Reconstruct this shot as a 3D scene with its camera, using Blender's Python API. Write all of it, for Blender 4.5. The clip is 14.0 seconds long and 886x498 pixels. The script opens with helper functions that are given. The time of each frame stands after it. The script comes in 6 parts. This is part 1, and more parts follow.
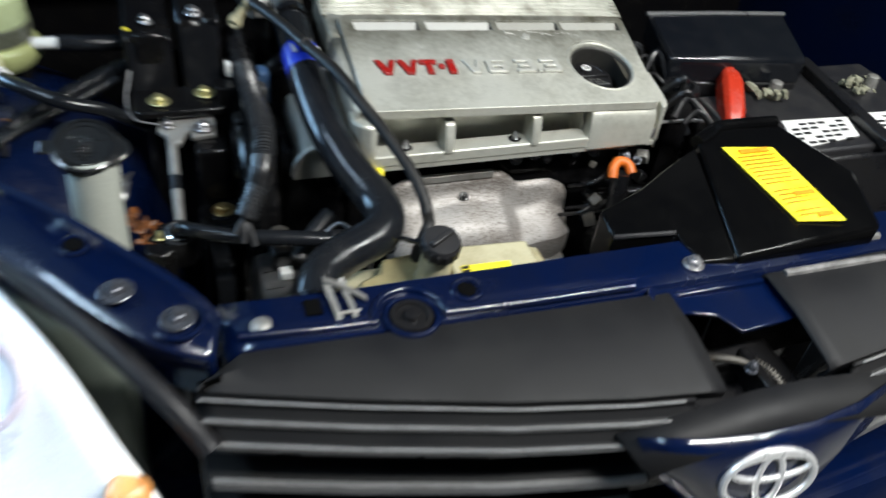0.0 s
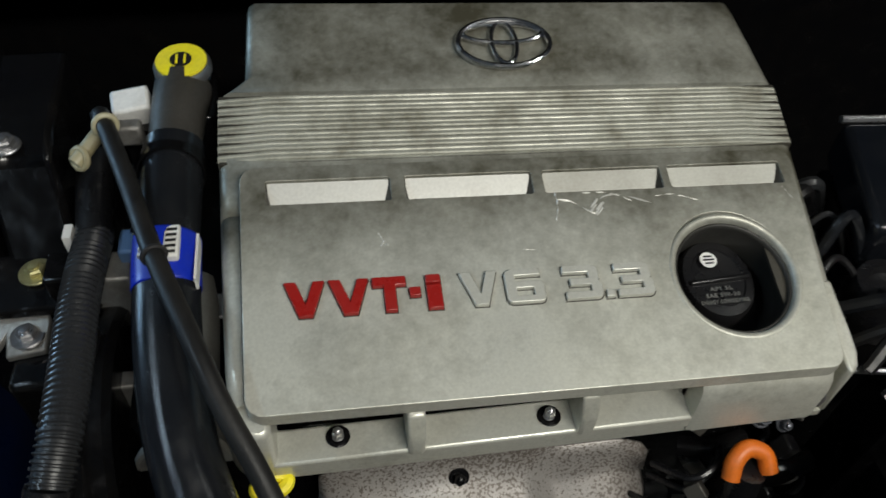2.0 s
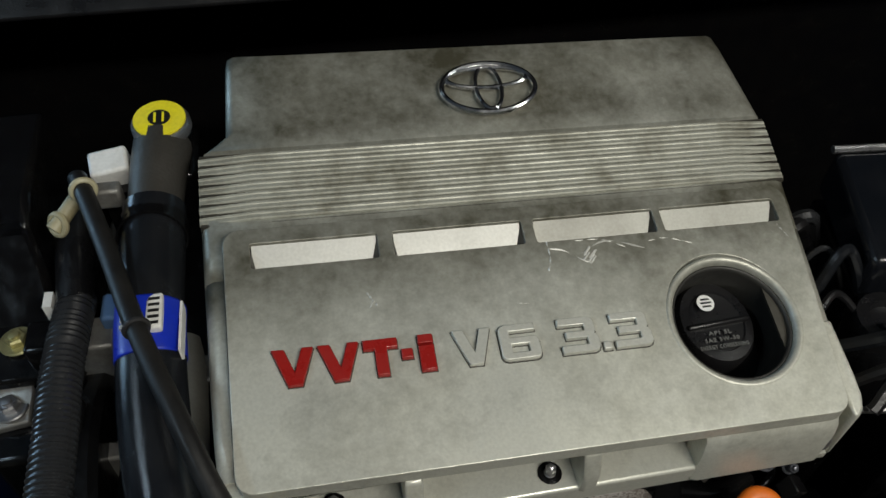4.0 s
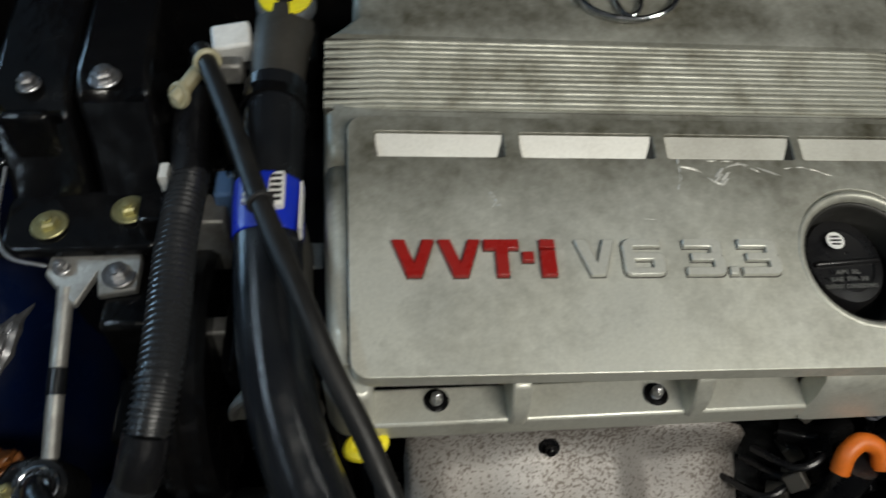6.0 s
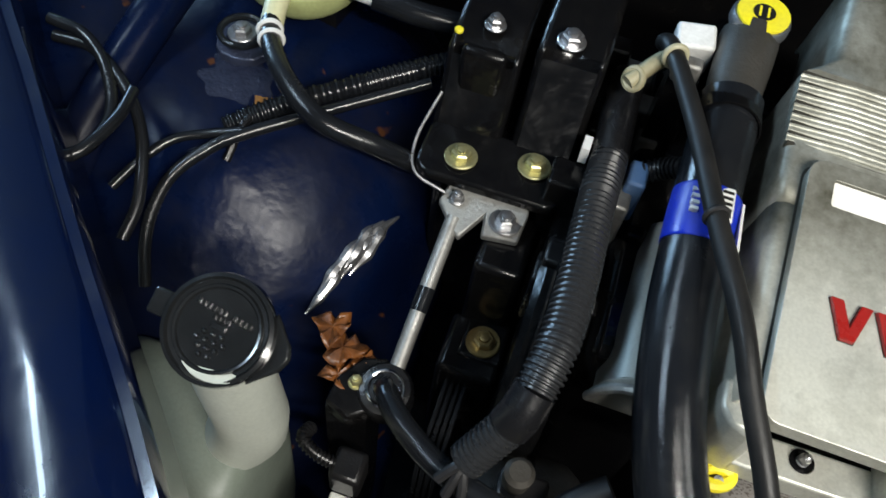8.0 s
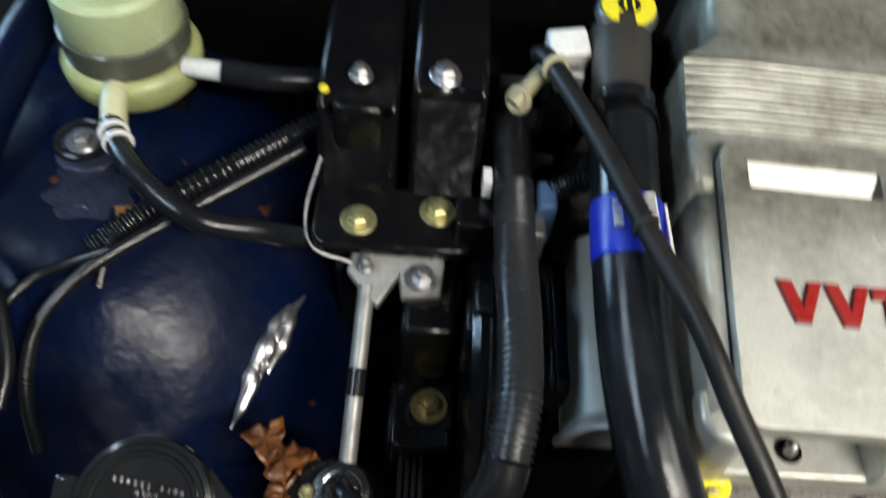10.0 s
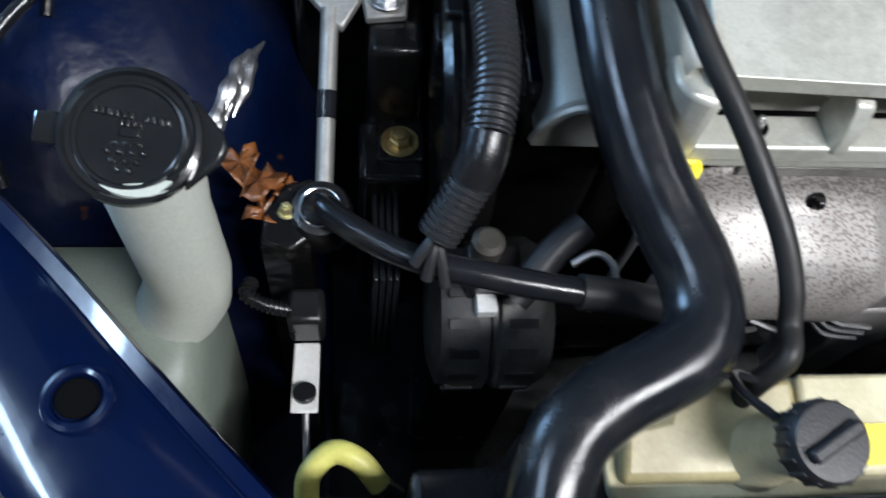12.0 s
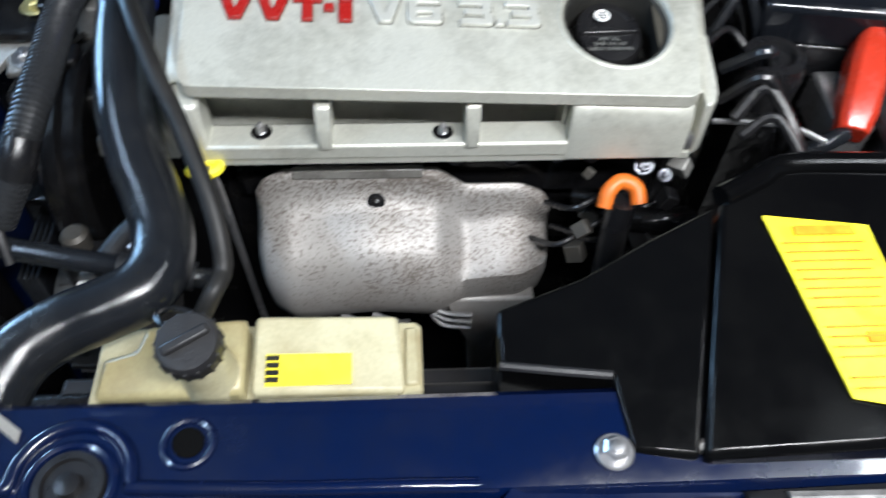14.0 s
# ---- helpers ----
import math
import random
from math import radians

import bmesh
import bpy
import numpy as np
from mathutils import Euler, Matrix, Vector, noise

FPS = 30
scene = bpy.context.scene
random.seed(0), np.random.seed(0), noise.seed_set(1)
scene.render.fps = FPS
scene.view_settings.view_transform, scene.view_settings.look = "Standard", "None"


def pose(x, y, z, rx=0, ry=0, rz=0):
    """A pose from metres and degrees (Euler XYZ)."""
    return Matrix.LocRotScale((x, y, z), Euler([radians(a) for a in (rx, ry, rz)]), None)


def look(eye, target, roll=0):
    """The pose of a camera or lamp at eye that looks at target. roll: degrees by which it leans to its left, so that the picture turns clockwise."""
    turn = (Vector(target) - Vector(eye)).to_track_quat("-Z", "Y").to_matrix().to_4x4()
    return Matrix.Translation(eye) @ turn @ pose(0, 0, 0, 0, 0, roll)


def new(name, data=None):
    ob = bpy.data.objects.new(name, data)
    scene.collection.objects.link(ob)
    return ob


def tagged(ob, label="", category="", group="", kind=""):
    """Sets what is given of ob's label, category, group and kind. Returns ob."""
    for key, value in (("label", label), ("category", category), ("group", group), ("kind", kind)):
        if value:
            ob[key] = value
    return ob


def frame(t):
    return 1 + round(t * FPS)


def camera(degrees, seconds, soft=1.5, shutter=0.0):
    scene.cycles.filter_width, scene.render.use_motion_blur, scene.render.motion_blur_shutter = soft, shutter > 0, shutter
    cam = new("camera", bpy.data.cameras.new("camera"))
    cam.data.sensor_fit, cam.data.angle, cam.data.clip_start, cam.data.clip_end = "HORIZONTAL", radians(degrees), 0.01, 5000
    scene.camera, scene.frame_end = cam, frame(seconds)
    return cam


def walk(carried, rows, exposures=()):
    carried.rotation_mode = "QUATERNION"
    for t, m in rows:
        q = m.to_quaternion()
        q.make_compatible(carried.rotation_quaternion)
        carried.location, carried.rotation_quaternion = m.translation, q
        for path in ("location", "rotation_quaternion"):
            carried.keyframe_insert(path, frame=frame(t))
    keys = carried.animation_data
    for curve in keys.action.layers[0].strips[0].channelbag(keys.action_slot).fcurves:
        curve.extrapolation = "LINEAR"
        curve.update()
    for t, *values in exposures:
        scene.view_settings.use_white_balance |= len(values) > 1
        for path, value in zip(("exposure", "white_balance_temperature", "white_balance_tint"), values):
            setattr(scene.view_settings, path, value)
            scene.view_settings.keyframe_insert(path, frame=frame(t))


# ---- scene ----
cam = camera(58.4, 14.0, shutter=0.5)
PATH = [
    (0, (0.059, -0.004, 1.515), (0.678, 1.403, 0.236), 8.0),
    (0.2, (0.082, 0.138, 1.522), (0.801, 1.404, 0.151), 11.9),
    (0.4, (0.111, 0.256, 1.511), (0.829, 1.443, 0.071), 12.1),
    (0.5, (0.123, 0.3, 1.504), (0.82, 1.445, 0.019), 12.8),
    (0.6, (0.145, 0.333, 1.497), (0.838, 1.501, 0.029), 13.1),
    (0.8, (0.199, 0.406, 1.491), (0.902, 1.628, 0.073), 11.7),
    (1, (0.269, 0.477, 1.482), (0.796, 1.781, 0.059), 8.1),
    (1.5, (0.401, 0.595, 1.443), (0.582, 1.888, -0.072), 2.1),
    (2, (0.385, 0.599, 1.468), (0.647, 1.867, -0.057), 4.1),
    (2.2, (0.384, 0.595, 1.474), (0.677, 1.885, -0.026), 4.0),
    (4.3, (0.393, 0.637, 1.479), (0.673, 1.923, -0.027), 2.3),
    (4.5, (0.38, 0.636, 1.474), (0.637, 1.901, -0.054), 3.2),
    (5, (0.36, 0.636, 1.473), (0.563, 1.881, -0.079), 3.5),
    (5.5, (0.353, 0.639, 1.456), (0.549, 1.857, -0.119), 3.2),
    (6, (0.335, 0.632, 1.447), (0.492, 1.809, -0.163), 4.4),
    (6.5, (0.259, 0.615, 1.45), (0.268, 1.758, -0.191), 4.6),
    (7, (0.197, 0.605, 1.457), (0.091, 1.742, -0.185), 6.6),
    (7.5, (0.167, 0.607, 1.456), (0.0, 1.713, -0.202), 8.5),
    (7.7, (0.147, 0.611, 1.451), (-0.041, 1.685, -0.226), 9.9),
    (9.8, (0.104, 0.656, 1.440), (0.104, 1.885, -0.137), 7.2),
    (10, (0.102, 0.67, 1.421), (0.173, 1.84, -0.199), 6.7),
    (10.5, (0.087, 0.665, 1.361), (0.28, 1.694, -0.343), 8.3),
    (11, (0.07, 0.639, 1.347), (0.232, 1.576, -0.413), 10.0),
    (11.5, (0.062, 0.608, 1.332), (0.25, 1.517, -0.440), 12.2),
    (12, (0.083, 0.552, 1.342), (0.309, 1.494, -0.408), 12.0),
    (12.5, (0.146, 0.499, 1.367), (0.412, 1.47, -0.361), 11.2),
    (13, (0.286, 0.436, 1.388), (0.394, 1.447, -0.334), 6.4),
    (13.5, (0.423, 0.38, 1.404), (0.452, 1.491, -0.259), 3.6),
    (14, (0.502, 0.361, 1.43), (0.599, 1.551, -0.175), 2.5),
]
EXPOSURES = [(0.0, 0.25, 6200, 10), (0.5, 0.12, 6200, 10), (1.0, -0.28, 6600, 11), (1.5, -0.52, 6400, 10), (2.2, -0.75, 6600, 9), (5.0, -0.88, 6650, 9), (6.0, -0.76, 6650, 9), (6.5, -0.5, 6600, 9), (7.0, -0.1, 6550, 9), (7.7, 0.18, 6500, 10), (10.0, 0.18, 6700, 12), (10.6, 0.2, 6600, 13), (11.5, 0.3, 6000, 13), (12.0, 0.44, 5900, 14), (12.5, 0.55, 5850, 15), (13.5, 0.7, 5800, 15), (14.0, 0.58, 5900, 12)]
walk(cam, [(t, look(eye, target, roll)) for t, eye, target, roll in PATH], EXPOSURES)

# ---- light ----
world = bpy.data.worlds.new("world")
scene.world = world
world.use_nodes = True
world.node_tree.nodes["Background"].inputs[0].default_value = (0.6, 0.7, 0.9, 1)
world.node_tree.nodes["Background"].inputs[1].default_value = 0.02


def area_lamp(name, place, target, sx, sy, watts, colour):
    data = bpy.data.lights.new(name, "AREA")
    data.shape, data.size, data.size_y, data.energy, data.color = "RECTANGLE", sx, sy, watts, colour
    ob = new(name, data)
    ob.matrix_world = look(place, target)
    return ob


LAMPS = [(1.05, -0.15, 2.45, 1.1, 0.14, 56, (1.0, 0.975, 0.90)), (1.9, 0.2, 2.72, 0.14, 1.3, 14, (0.98, 1.0, 0.95)), (-1.15, 0.55, 2.6, 0.16, 1.2, 20, (0.62, 0.82, 1.0))]
for x, y, z, sx, sy, watts, colour in LAMPS:
    area_lamp("ceiling_lamp", (x, y, z), (x, y + 0.001, 0), sx, sy, watts, colour)
# daylight through the window in the west wall
area_lamp("window_light", (-3.48, 3.2, 1.6), (0.3, 0.85, 0.95), 2.0, 1.1, 150, (0.42, 0.70, 1.0))


# ---- materials ----
def nodes_of(name):
    m = bpy.data.materials.new(name)
    m.use_nodes = True
    return m, m.node_tree.nodes, m.node_tree.links, m.node_tree.nodes["Principled BSDF"]


def mat(name, base, rough=0.5, metal=0.0, dirt=(0.05, 0.045, 0.035), dirty=0.25, scale=14.0, grain=300.0, bump=0.08, coat=0.0, spec=0.5, vary=0.0, lumps=0.0):
    """Base colour with large soft stains, fine grain, uneven gloss and a fine relief."""
    m, n, l, p = nodes_of(name)
    co = n.new("ShaderNodeTexCoord")
    big, fine = n.new("ShaderNodeTexNoise"), n.new("ShaderNodeTexNoise")
    big.inputs["Scale"].default_value, big.inputs["Detail"].default_value, big.inputs["Roughness"].default_value = scale, 6, 0.65
    fine.inputs["Scale"].default_value, fine.inputs["Detail"].default_value = grain, 3
    for t in (big, fine):
        l.new(co.outputs["Object"], t.inputs["Vector"])
    ramp = n.new("ShaderNodeMapRange")
    ramp.inputs[1].default_value, ramp.inputs[2].default_value, ramp.inputs[4].default_value = 0.42, 0.72, dirty
    l.new(big.outputs["Fac"], ramp.inputs[0])
    mix = n.new("ShaderNodeMix")
    mix.data_type = "RGBA"
    mix.inputs[6].default_value, mix.inputs[7].default_value = (*base, 1), (*dirt, 1)
    l.new(ramp.outputs[0], mix.inputs[0])
    speck = n.new("ShaderNodeMix")
    speck.data_type, speck.blend_type = "RGBA", "MULTIPLY"
    speck.inputs[0].default_value = 0.35
    l.new(mix.outputs[2], speck.inputs[6])
    l.new(fine.outputs["Color"], speck.inputs[7])
    bright = n.new("ShaderNodeHueSaturation")
    bright.inputs["Value"].default_value = 1.18
    l.new(speck.outputs[2], bright.inputs["Color"])
    grey = n.new("ShaderNodeMapRange")
    grey.inputs[1].default_value, grey.inputs[2].default_value = 0.3, 0.7
    grey.inputs[3].default_value, grey.inputs[4].default_value = 0.75, 1.1
    l.new(fine.outputs["Fac"], grey.inputs[0])
    l.new(grey.outputs[0], speck.inputs[7])
    if vary:
        info, vr = n.new("ShaderNodeObjectInfo"), n.new("ShaderNodeMapRange")
        vr.inputs[3].default_value, vr.inputs[4].default_value = 1.18 - vary, 1.18 + vary
        l.new(info.outputs["Random"], vr.inputs[0])
        l.new(vr.outputs[0], bright.inputs["Value"])
    l.new(bright.outputs[0], p.inputs["Base Color"])
    rr = n.new("ShaderNodeMapRange")
    rr.inputs[1].default_value, rr.inputs[2].default_value = 0.3, 0.75
    rr.inputs[3].default_value, rr.inputs[4].default_value = max(0.03, rough - 0.1), min(1, rough + 0.18)
    l.new(big.outputs["Fac"], rr.inputs[0])
    l.new(rr.outputs[0], p.inputs["Roughness"])
    p.inputs["Metallic"].default_value = metal
    p.inputs["Coat Weight"].default_value = coat
    p.inputs["Coat Roughness"].default_value = 0.12
    p.inputs["Specular IOR Level"].default_value = spec
    bp = n.new("ShaderNodeBump")
    bp.inputs["Strength"].default_value, bp.inputs["Distance"].default_value = bump, 0.002
    l.new(fine.outputs["Fac"], bp.inputs["Height"])
    l.new(bp.outputs[0], p.inputs["Normal"])
    if lumps:
        bp2, lump = n.new("ShaderNodeBump"), n.new("ShaderNodeTexNoise")
        lump.inputs["Scale"].default_value, lump.inputs["Detail"].default_value = 45, 2
        bp2.inputs["Strength"].default_value, bp2.inputs["Distance"].default_value = lumps, 0.006
        l.new(co.outputs["Object"], lump.inputs["Vector"])
        l.new(lump.outputs["Fac"], bp2.inputs["Height"])
        l.new(bp2.outputs[0], bp.inputs["Normal"])
    return m


def pitted(m, size=420.0, share=0.24, colour=(0.12, 0.10, 0.085), rise=0.0):
    """Adds small dark corrosion pits, thicker in patches and, by rise, higher up the thing."""
    n, l, p = m.node_tree.nodes, m.node_tree.links, m.node_tree.nodes["Principled BSDF"]
    co, vo, no, patch = n.new("ShaderNodeTexCoord"), n.new("ShaderNodeTexVoronoi"), n.new("ShaderNodeTexNoise"), n.new("ShaderNodeTexNoise")
    vo.inputs["Scale"].default_value, no.inputs["Scale"].default_value, patch.inputs["Scale"].default_value = size, size * 0.9, 11
    for t in (vo, no, patch):
        l.new(co.outputs["Object"], t.inputs["Vector"])
    add = n.new("ShaderNodeMath")
    add.operation = "MULTIPLY_ADD"
    add.inputs[1].default_value = 0.45
    l.new(patch.outputs["Fac"], add.inputs[0])
    l.new(no.outputs["Fac"], add.inputs[2])
    if rise:
        up, high = n.new("ShaderNodeSeparateXYZ"), n.new("ShaderNodeMath")
        high.operation = "MULTIPLY_ADD"
        high.inputs[1].default_value = rise
        l.new(co.outputs["Object"], up.inputs[0])
        l.new(up.outputs["Z"], high.inputs[0])
        l.new(no.outputs["Fac"], high.inputs[2])
        l.new(high.outputs[0], add.inputs[2])
    rng = n.new("ShaderNodeMapRange")
    rng.inputs[1].default_value, rng.inputs[2].default_value, rng.inputs[4].default_value = 1.0 - share, 1.06 - share, 0.85
    l.new(add.outputs[0], rng.inputs[0])
    mix = n.new("ShaderNodeMix")
    mix.data_type = "RGBA"
    mix.inputs[7].default_value = (*colour, 1)
    old = p.inputs["Base Color"].links[0].from_socket
    l.new(rng.outputs[0], mix.inputs[0])
    l.new(old, mix.inputs[6])
    l.new(mix.outputs[2], p.inputs["Base Color"])
    return m


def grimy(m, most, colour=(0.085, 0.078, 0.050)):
    """Adds oily grime in blotches and paints in the light's falloff: darker round the vents and toward the rear edge,
    thin in front and on the ribs.
    """
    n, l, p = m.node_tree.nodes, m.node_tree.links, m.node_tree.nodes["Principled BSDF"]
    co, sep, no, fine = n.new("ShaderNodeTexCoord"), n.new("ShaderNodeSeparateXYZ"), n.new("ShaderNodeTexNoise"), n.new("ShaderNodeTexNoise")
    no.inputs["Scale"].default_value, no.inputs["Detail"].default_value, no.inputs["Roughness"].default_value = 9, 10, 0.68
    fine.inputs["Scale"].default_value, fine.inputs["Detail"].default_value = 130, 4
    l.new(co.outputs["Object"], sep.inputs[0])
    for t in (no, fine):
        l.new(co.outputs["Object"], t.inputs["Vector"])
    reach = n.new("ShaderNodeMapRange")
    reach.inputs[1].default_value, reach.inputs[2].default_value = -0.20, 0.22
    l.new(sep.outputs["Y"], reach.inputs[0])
    grime_and_shade = n.new("ShaderNodeValToRGB")
    # bands along y: grime mixed with painted-in dimming toward the rear
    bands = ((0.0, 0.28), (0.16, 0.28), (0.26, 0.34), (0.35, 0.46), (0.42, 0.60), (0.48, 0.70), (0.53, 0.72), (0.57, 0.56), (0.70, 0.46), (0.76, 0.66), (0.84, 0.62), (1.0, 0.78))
    while len(grime_and_shade.color_ramp.elements) < len(bands):
        grime_and_shade.color_ramp.elements.new(0.5)
    for e, (at, v) in zip(grime_and_shade.color_ramp.elements, bands):
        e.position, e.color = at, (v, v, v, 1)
    l.new(reach.outputs[0], grime_and_shade.inputs[0])
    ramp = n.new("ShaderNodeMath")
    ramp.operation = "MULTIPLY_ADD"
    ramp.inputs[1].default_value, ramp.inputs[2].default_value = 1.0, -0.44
    l.new(grime_and_shade.outputs[0], ramp.inputs[0])
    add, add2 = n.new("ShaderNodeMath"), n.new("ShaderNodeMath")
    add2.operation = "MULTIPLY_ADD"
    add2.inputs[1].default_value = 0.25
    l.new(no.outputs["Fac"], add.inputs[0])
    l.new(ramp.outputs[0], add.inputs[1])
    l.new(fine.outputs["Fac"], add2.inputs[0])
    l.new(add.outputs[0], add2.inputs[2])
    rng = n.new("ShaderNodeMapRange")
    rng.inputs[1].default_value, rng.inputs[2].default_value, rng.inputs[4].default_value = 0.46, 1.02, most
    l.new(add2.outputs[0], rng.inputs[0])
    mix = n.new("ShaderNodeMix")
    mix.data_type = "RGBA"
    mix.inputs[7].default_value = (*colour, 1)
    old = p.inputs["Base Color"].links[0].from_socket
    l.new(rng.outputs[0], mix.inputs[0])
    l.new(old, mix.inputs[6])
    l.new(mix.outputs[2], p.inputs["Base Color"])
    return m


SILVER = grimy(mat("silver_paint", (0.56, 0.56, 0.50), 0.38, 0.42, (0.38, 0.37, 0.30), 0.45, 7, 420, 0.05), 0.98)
RIBPAINT = mat("worn_rib_paint", (0.40, 0.40, 0.345), 0.42, 0.35, (0.13, 0.12, 0.085), 0.85, 24, 420, 0.05)
LETTER = mat("letter_silver", (0.54, 0.54, 0.49), 0.36, 0.4, (0.36, 0.35, 0.30), 0.5, 20, 420, 0.05)
SOOTY = mat("sooty_aluminium", (0.065, 0.060, 0.052), 0.5, 0.4, (0.03, 0.027, 0.024), 0.6, 30, 350, 0.2)
DIMPALE = mat("dim_silver_paint", (0.34, 0.335, 0.30), 0.45, 0.3, (0.25, 0.235, 0.20), 0.5, 12, 420, 0.05)
PALE = mat("pale_silver_paint", (0.54, 0.535, 0.50), 0.4, 0.3, (0.4, 0.38, 0.33), 0.35, 9, 420, 0.05)
SHIELD = pitted(mat("shield_metal", (0.30, 0.285, 0.27), 0.52, 0.35, (0.16, 0.13, 0.11), 0.5, 12, 500, 0.12), 420.0, 0.20, (0.12, 0.10, 0.085), 1.6)
CAST = mat("cast_aluminium", (0.33, 0.325, 0.305), 0.45, 0.6, (0.06, 0.05, 0.045), 0.6, 25, 350, 0.25)
BLACK = mat("black_plastic", (0.007, 0.007, 0.008), 0.28, 0, (0.018, 0.016, 0.014), 0.35, 18, 420, 0.15)
GREY = mat("grey_black_plastic", (0.014, 0.014, 0.016), 0.38, 0, (0.035, 0.033, 0.03), 0.4, 16, 600, 0.18, spec=0.35)
RUBBER = mat("black_rubber", (0.008, 0.009, 0.011), 0.17, 0, (0.016, 0.016, 0.016), 0.4, 22, 900, 0.1)
LOOM = mat("grey_conduit", (0.020, 0.021, 0.023), 0.26, 0, (0.02, 0.02, 0.02), 0.4, 20, 500, 0.08)
DARK = mat("greasy_black_metal", (0.004, 0.004, 0.0045), 0.17, 0.0, (0.008, 0.007, 0.006), 0.5, 25, 300, 0.08, spec=0.42, lumps=0.2)
BLUE = mat("blue_car_paint", (0.0010, 0.0046, 0.026), 0.17, 0.0, (0.004, 0.005, 0.010), 0.4, 10, 300, 0.03, coat=0.6, lumps=0.05)
BLUE.node_tree.nodes["Principled BSDF"].inputs["Coat Roughness"].default_value = 0.05
CHROME = mat("chrome", (0.75, 0.75, 0.76), 0.12, 1.0, (0.3, 0.28, 0.25), 0.2, 40, 400, 0.02)
STEEL = mat("steel", (0.45, 0.45, 0.46), 0.33, 0.9, (0.12, 0.10, 0.09), 0.5, 60, 400, 0.08)
ZINC = mat("yellow_zinc", (0.46, 0.43, 0.22), 0.36, 0.75, (0.12, 0.10, 0.06), 0.4, 90, 500, 0.08)
CREAM = mat("aged_cream_plastic", (0.43, 0.40, 0.265), 0.4, 0, (0.20, 0.155, 0.065), 0.75, 12, 300, 0.05)
# tank plastic, darkened in colour for the shade it stands in
TANK = mat("milky_shaded_plastic", (0.16, 0.185, 0.155), 0.42, 0, (0.11, 0.125, 0.10), 0.5, 9, 350, 0.05)
YELLOW = mat("yellow_paper", (0.86, 0.74, 0.02), 0.45, 0, (0.6, 0.5, 0.1), 0.3, 25, 300, 0.03)
WHITE = mat("white_plastic", (0.75, 0.75, 0.73), 0.45, 0, (0.4, 0.38, 0.33), 0.35, 40, 300, 0.03)
ORANGE = mat("orange_plastic", (0.60, 0.13, 0.01), 0.4, 0, (0.3, 0.1, 0.02), 0.3, 50, 300, 0.05)
PRINT = mat("orange_print", (0.52, 0.24, 0.015), 0.5, 0, (0.7, 0.5, 0.05), 0.2, 40, 300, 0.0)
RED = mat("red_plastic", (0.27, 0.010, 0.008), 0.3, 0, (0.25, 0.02, 0.015), 0.3, 40, 300, 0.05)
BLUELAB = mat("blue_paper", (0.006, 0.025, 0.42), 0.35, 0, (0.01, 0.03, 0.25), 0.3, 50, 300, 0.02)
LTBLUE = mat("pale_blue_plastic", (0.10, 0.19, 0.36), 0.4, 0, (0.08, 0.1, 0.15), 0.3, 50, 300, 0.05)
INK = mat("black_ink", (0.01, 0.01, 0.01), 0.5, 0, (0.02, 0.02, 0.02), 0.2, 50, 300, 0.0)
TUBE = mat("yellow_green_tube", (0.52, 0.50, 0.13), 0.4, 0, (0.3, 0.26, 0.1), 0.4, 30, 300, 0.05)
BOWL = mat("tinted_bowl_plastic", (0.42, 0.46, 0.20), 0.3, 0, (0.22, 0.22, 0.1), 0.5, 20, 300, 0.05)
FLUID = mat("dark_fluid_line", (0.09, 0.095, 0.07), 0.25, 0, (0.05, 0.05, 0.04), 0.3, 20, 300, 0.03)
DULLRUBBER = mat("dusty_black_rubber", (0.011, 0.011, 0.011), 0.42, 0, (0.022, 0.020, 0.018), 0.5, 30, 500, 0.1, spec=0.3)
LEAF = mat("dry_leaf", (0.17, 0.058, 0.014), 0.36, 0, (0.025, 0.010, 0.006), 1.0, 45, 300, 0.25)
GREYPANEL = mat("satin_black_trim", (0.010, 0.010, 0.011), 0.55, 0, (0.020, 0.0195, 0.018), 0.35, 8, 700, 0.12, spec=0.22)
TEETH = mat("worn_lit_edge", (0.24, 0.24, 0.24), 0.38, 0, (0.09, 0.09, 0.09), 0.5, 30, 500, 0.05)
DULLSTEEL = mat("dull_painted_steel", (0.10, 0.105, 0.12), 0.3, 0.6, (0.03, 0.03, 0.04), 0.5, 60, 400, 0.08)
FADEDPRINT = mat("faded_raised_print", (0.16, 0.16, 0.15), 0.45, 0, (0.05, 0.05, 0.05), 0.4, 80, 300, 0.02)
REDBOOT = mat("orange_red_plastic", (0.42, 0.030, 0.012), 0.24, 0, (0.30, 0.03, 0.015), 0.3, 30, 300, 0.04)
HOLE = mat("dark_recess", (0.002, 0.002, 0.002), 0.9, 0, (0.003, 0.003, 0.003), 0.3, 40, 300, 0.0, spec=0.05)
LAMPWHITE = mat("lamp_reflector", (0.92, 0.92, 0.92), 0.28, 0.15, (0.8, 0.77, 0.75), 0.3, 12, 300, 0.02)
AMBER = mat("amber_plastic", (0.75, 0.33, 0.10), 0.3, 0, (0.5, 0.25, 0.1), 0.3, 20, 300, 0.02)
CONCRETE = mat("concrete", (0.25, 0.245, 0.235), 0.75, 0, (0.12, 0.115, 0.11), 0.5, 2, 80, 0.3)
WALLPAINT = mat("dull_wall_paint", (0.16, 0.16, 0.165), 0.8, 0, (0.1, 0.1, 0.1), 0.4, 1.5, 60, 0.1)

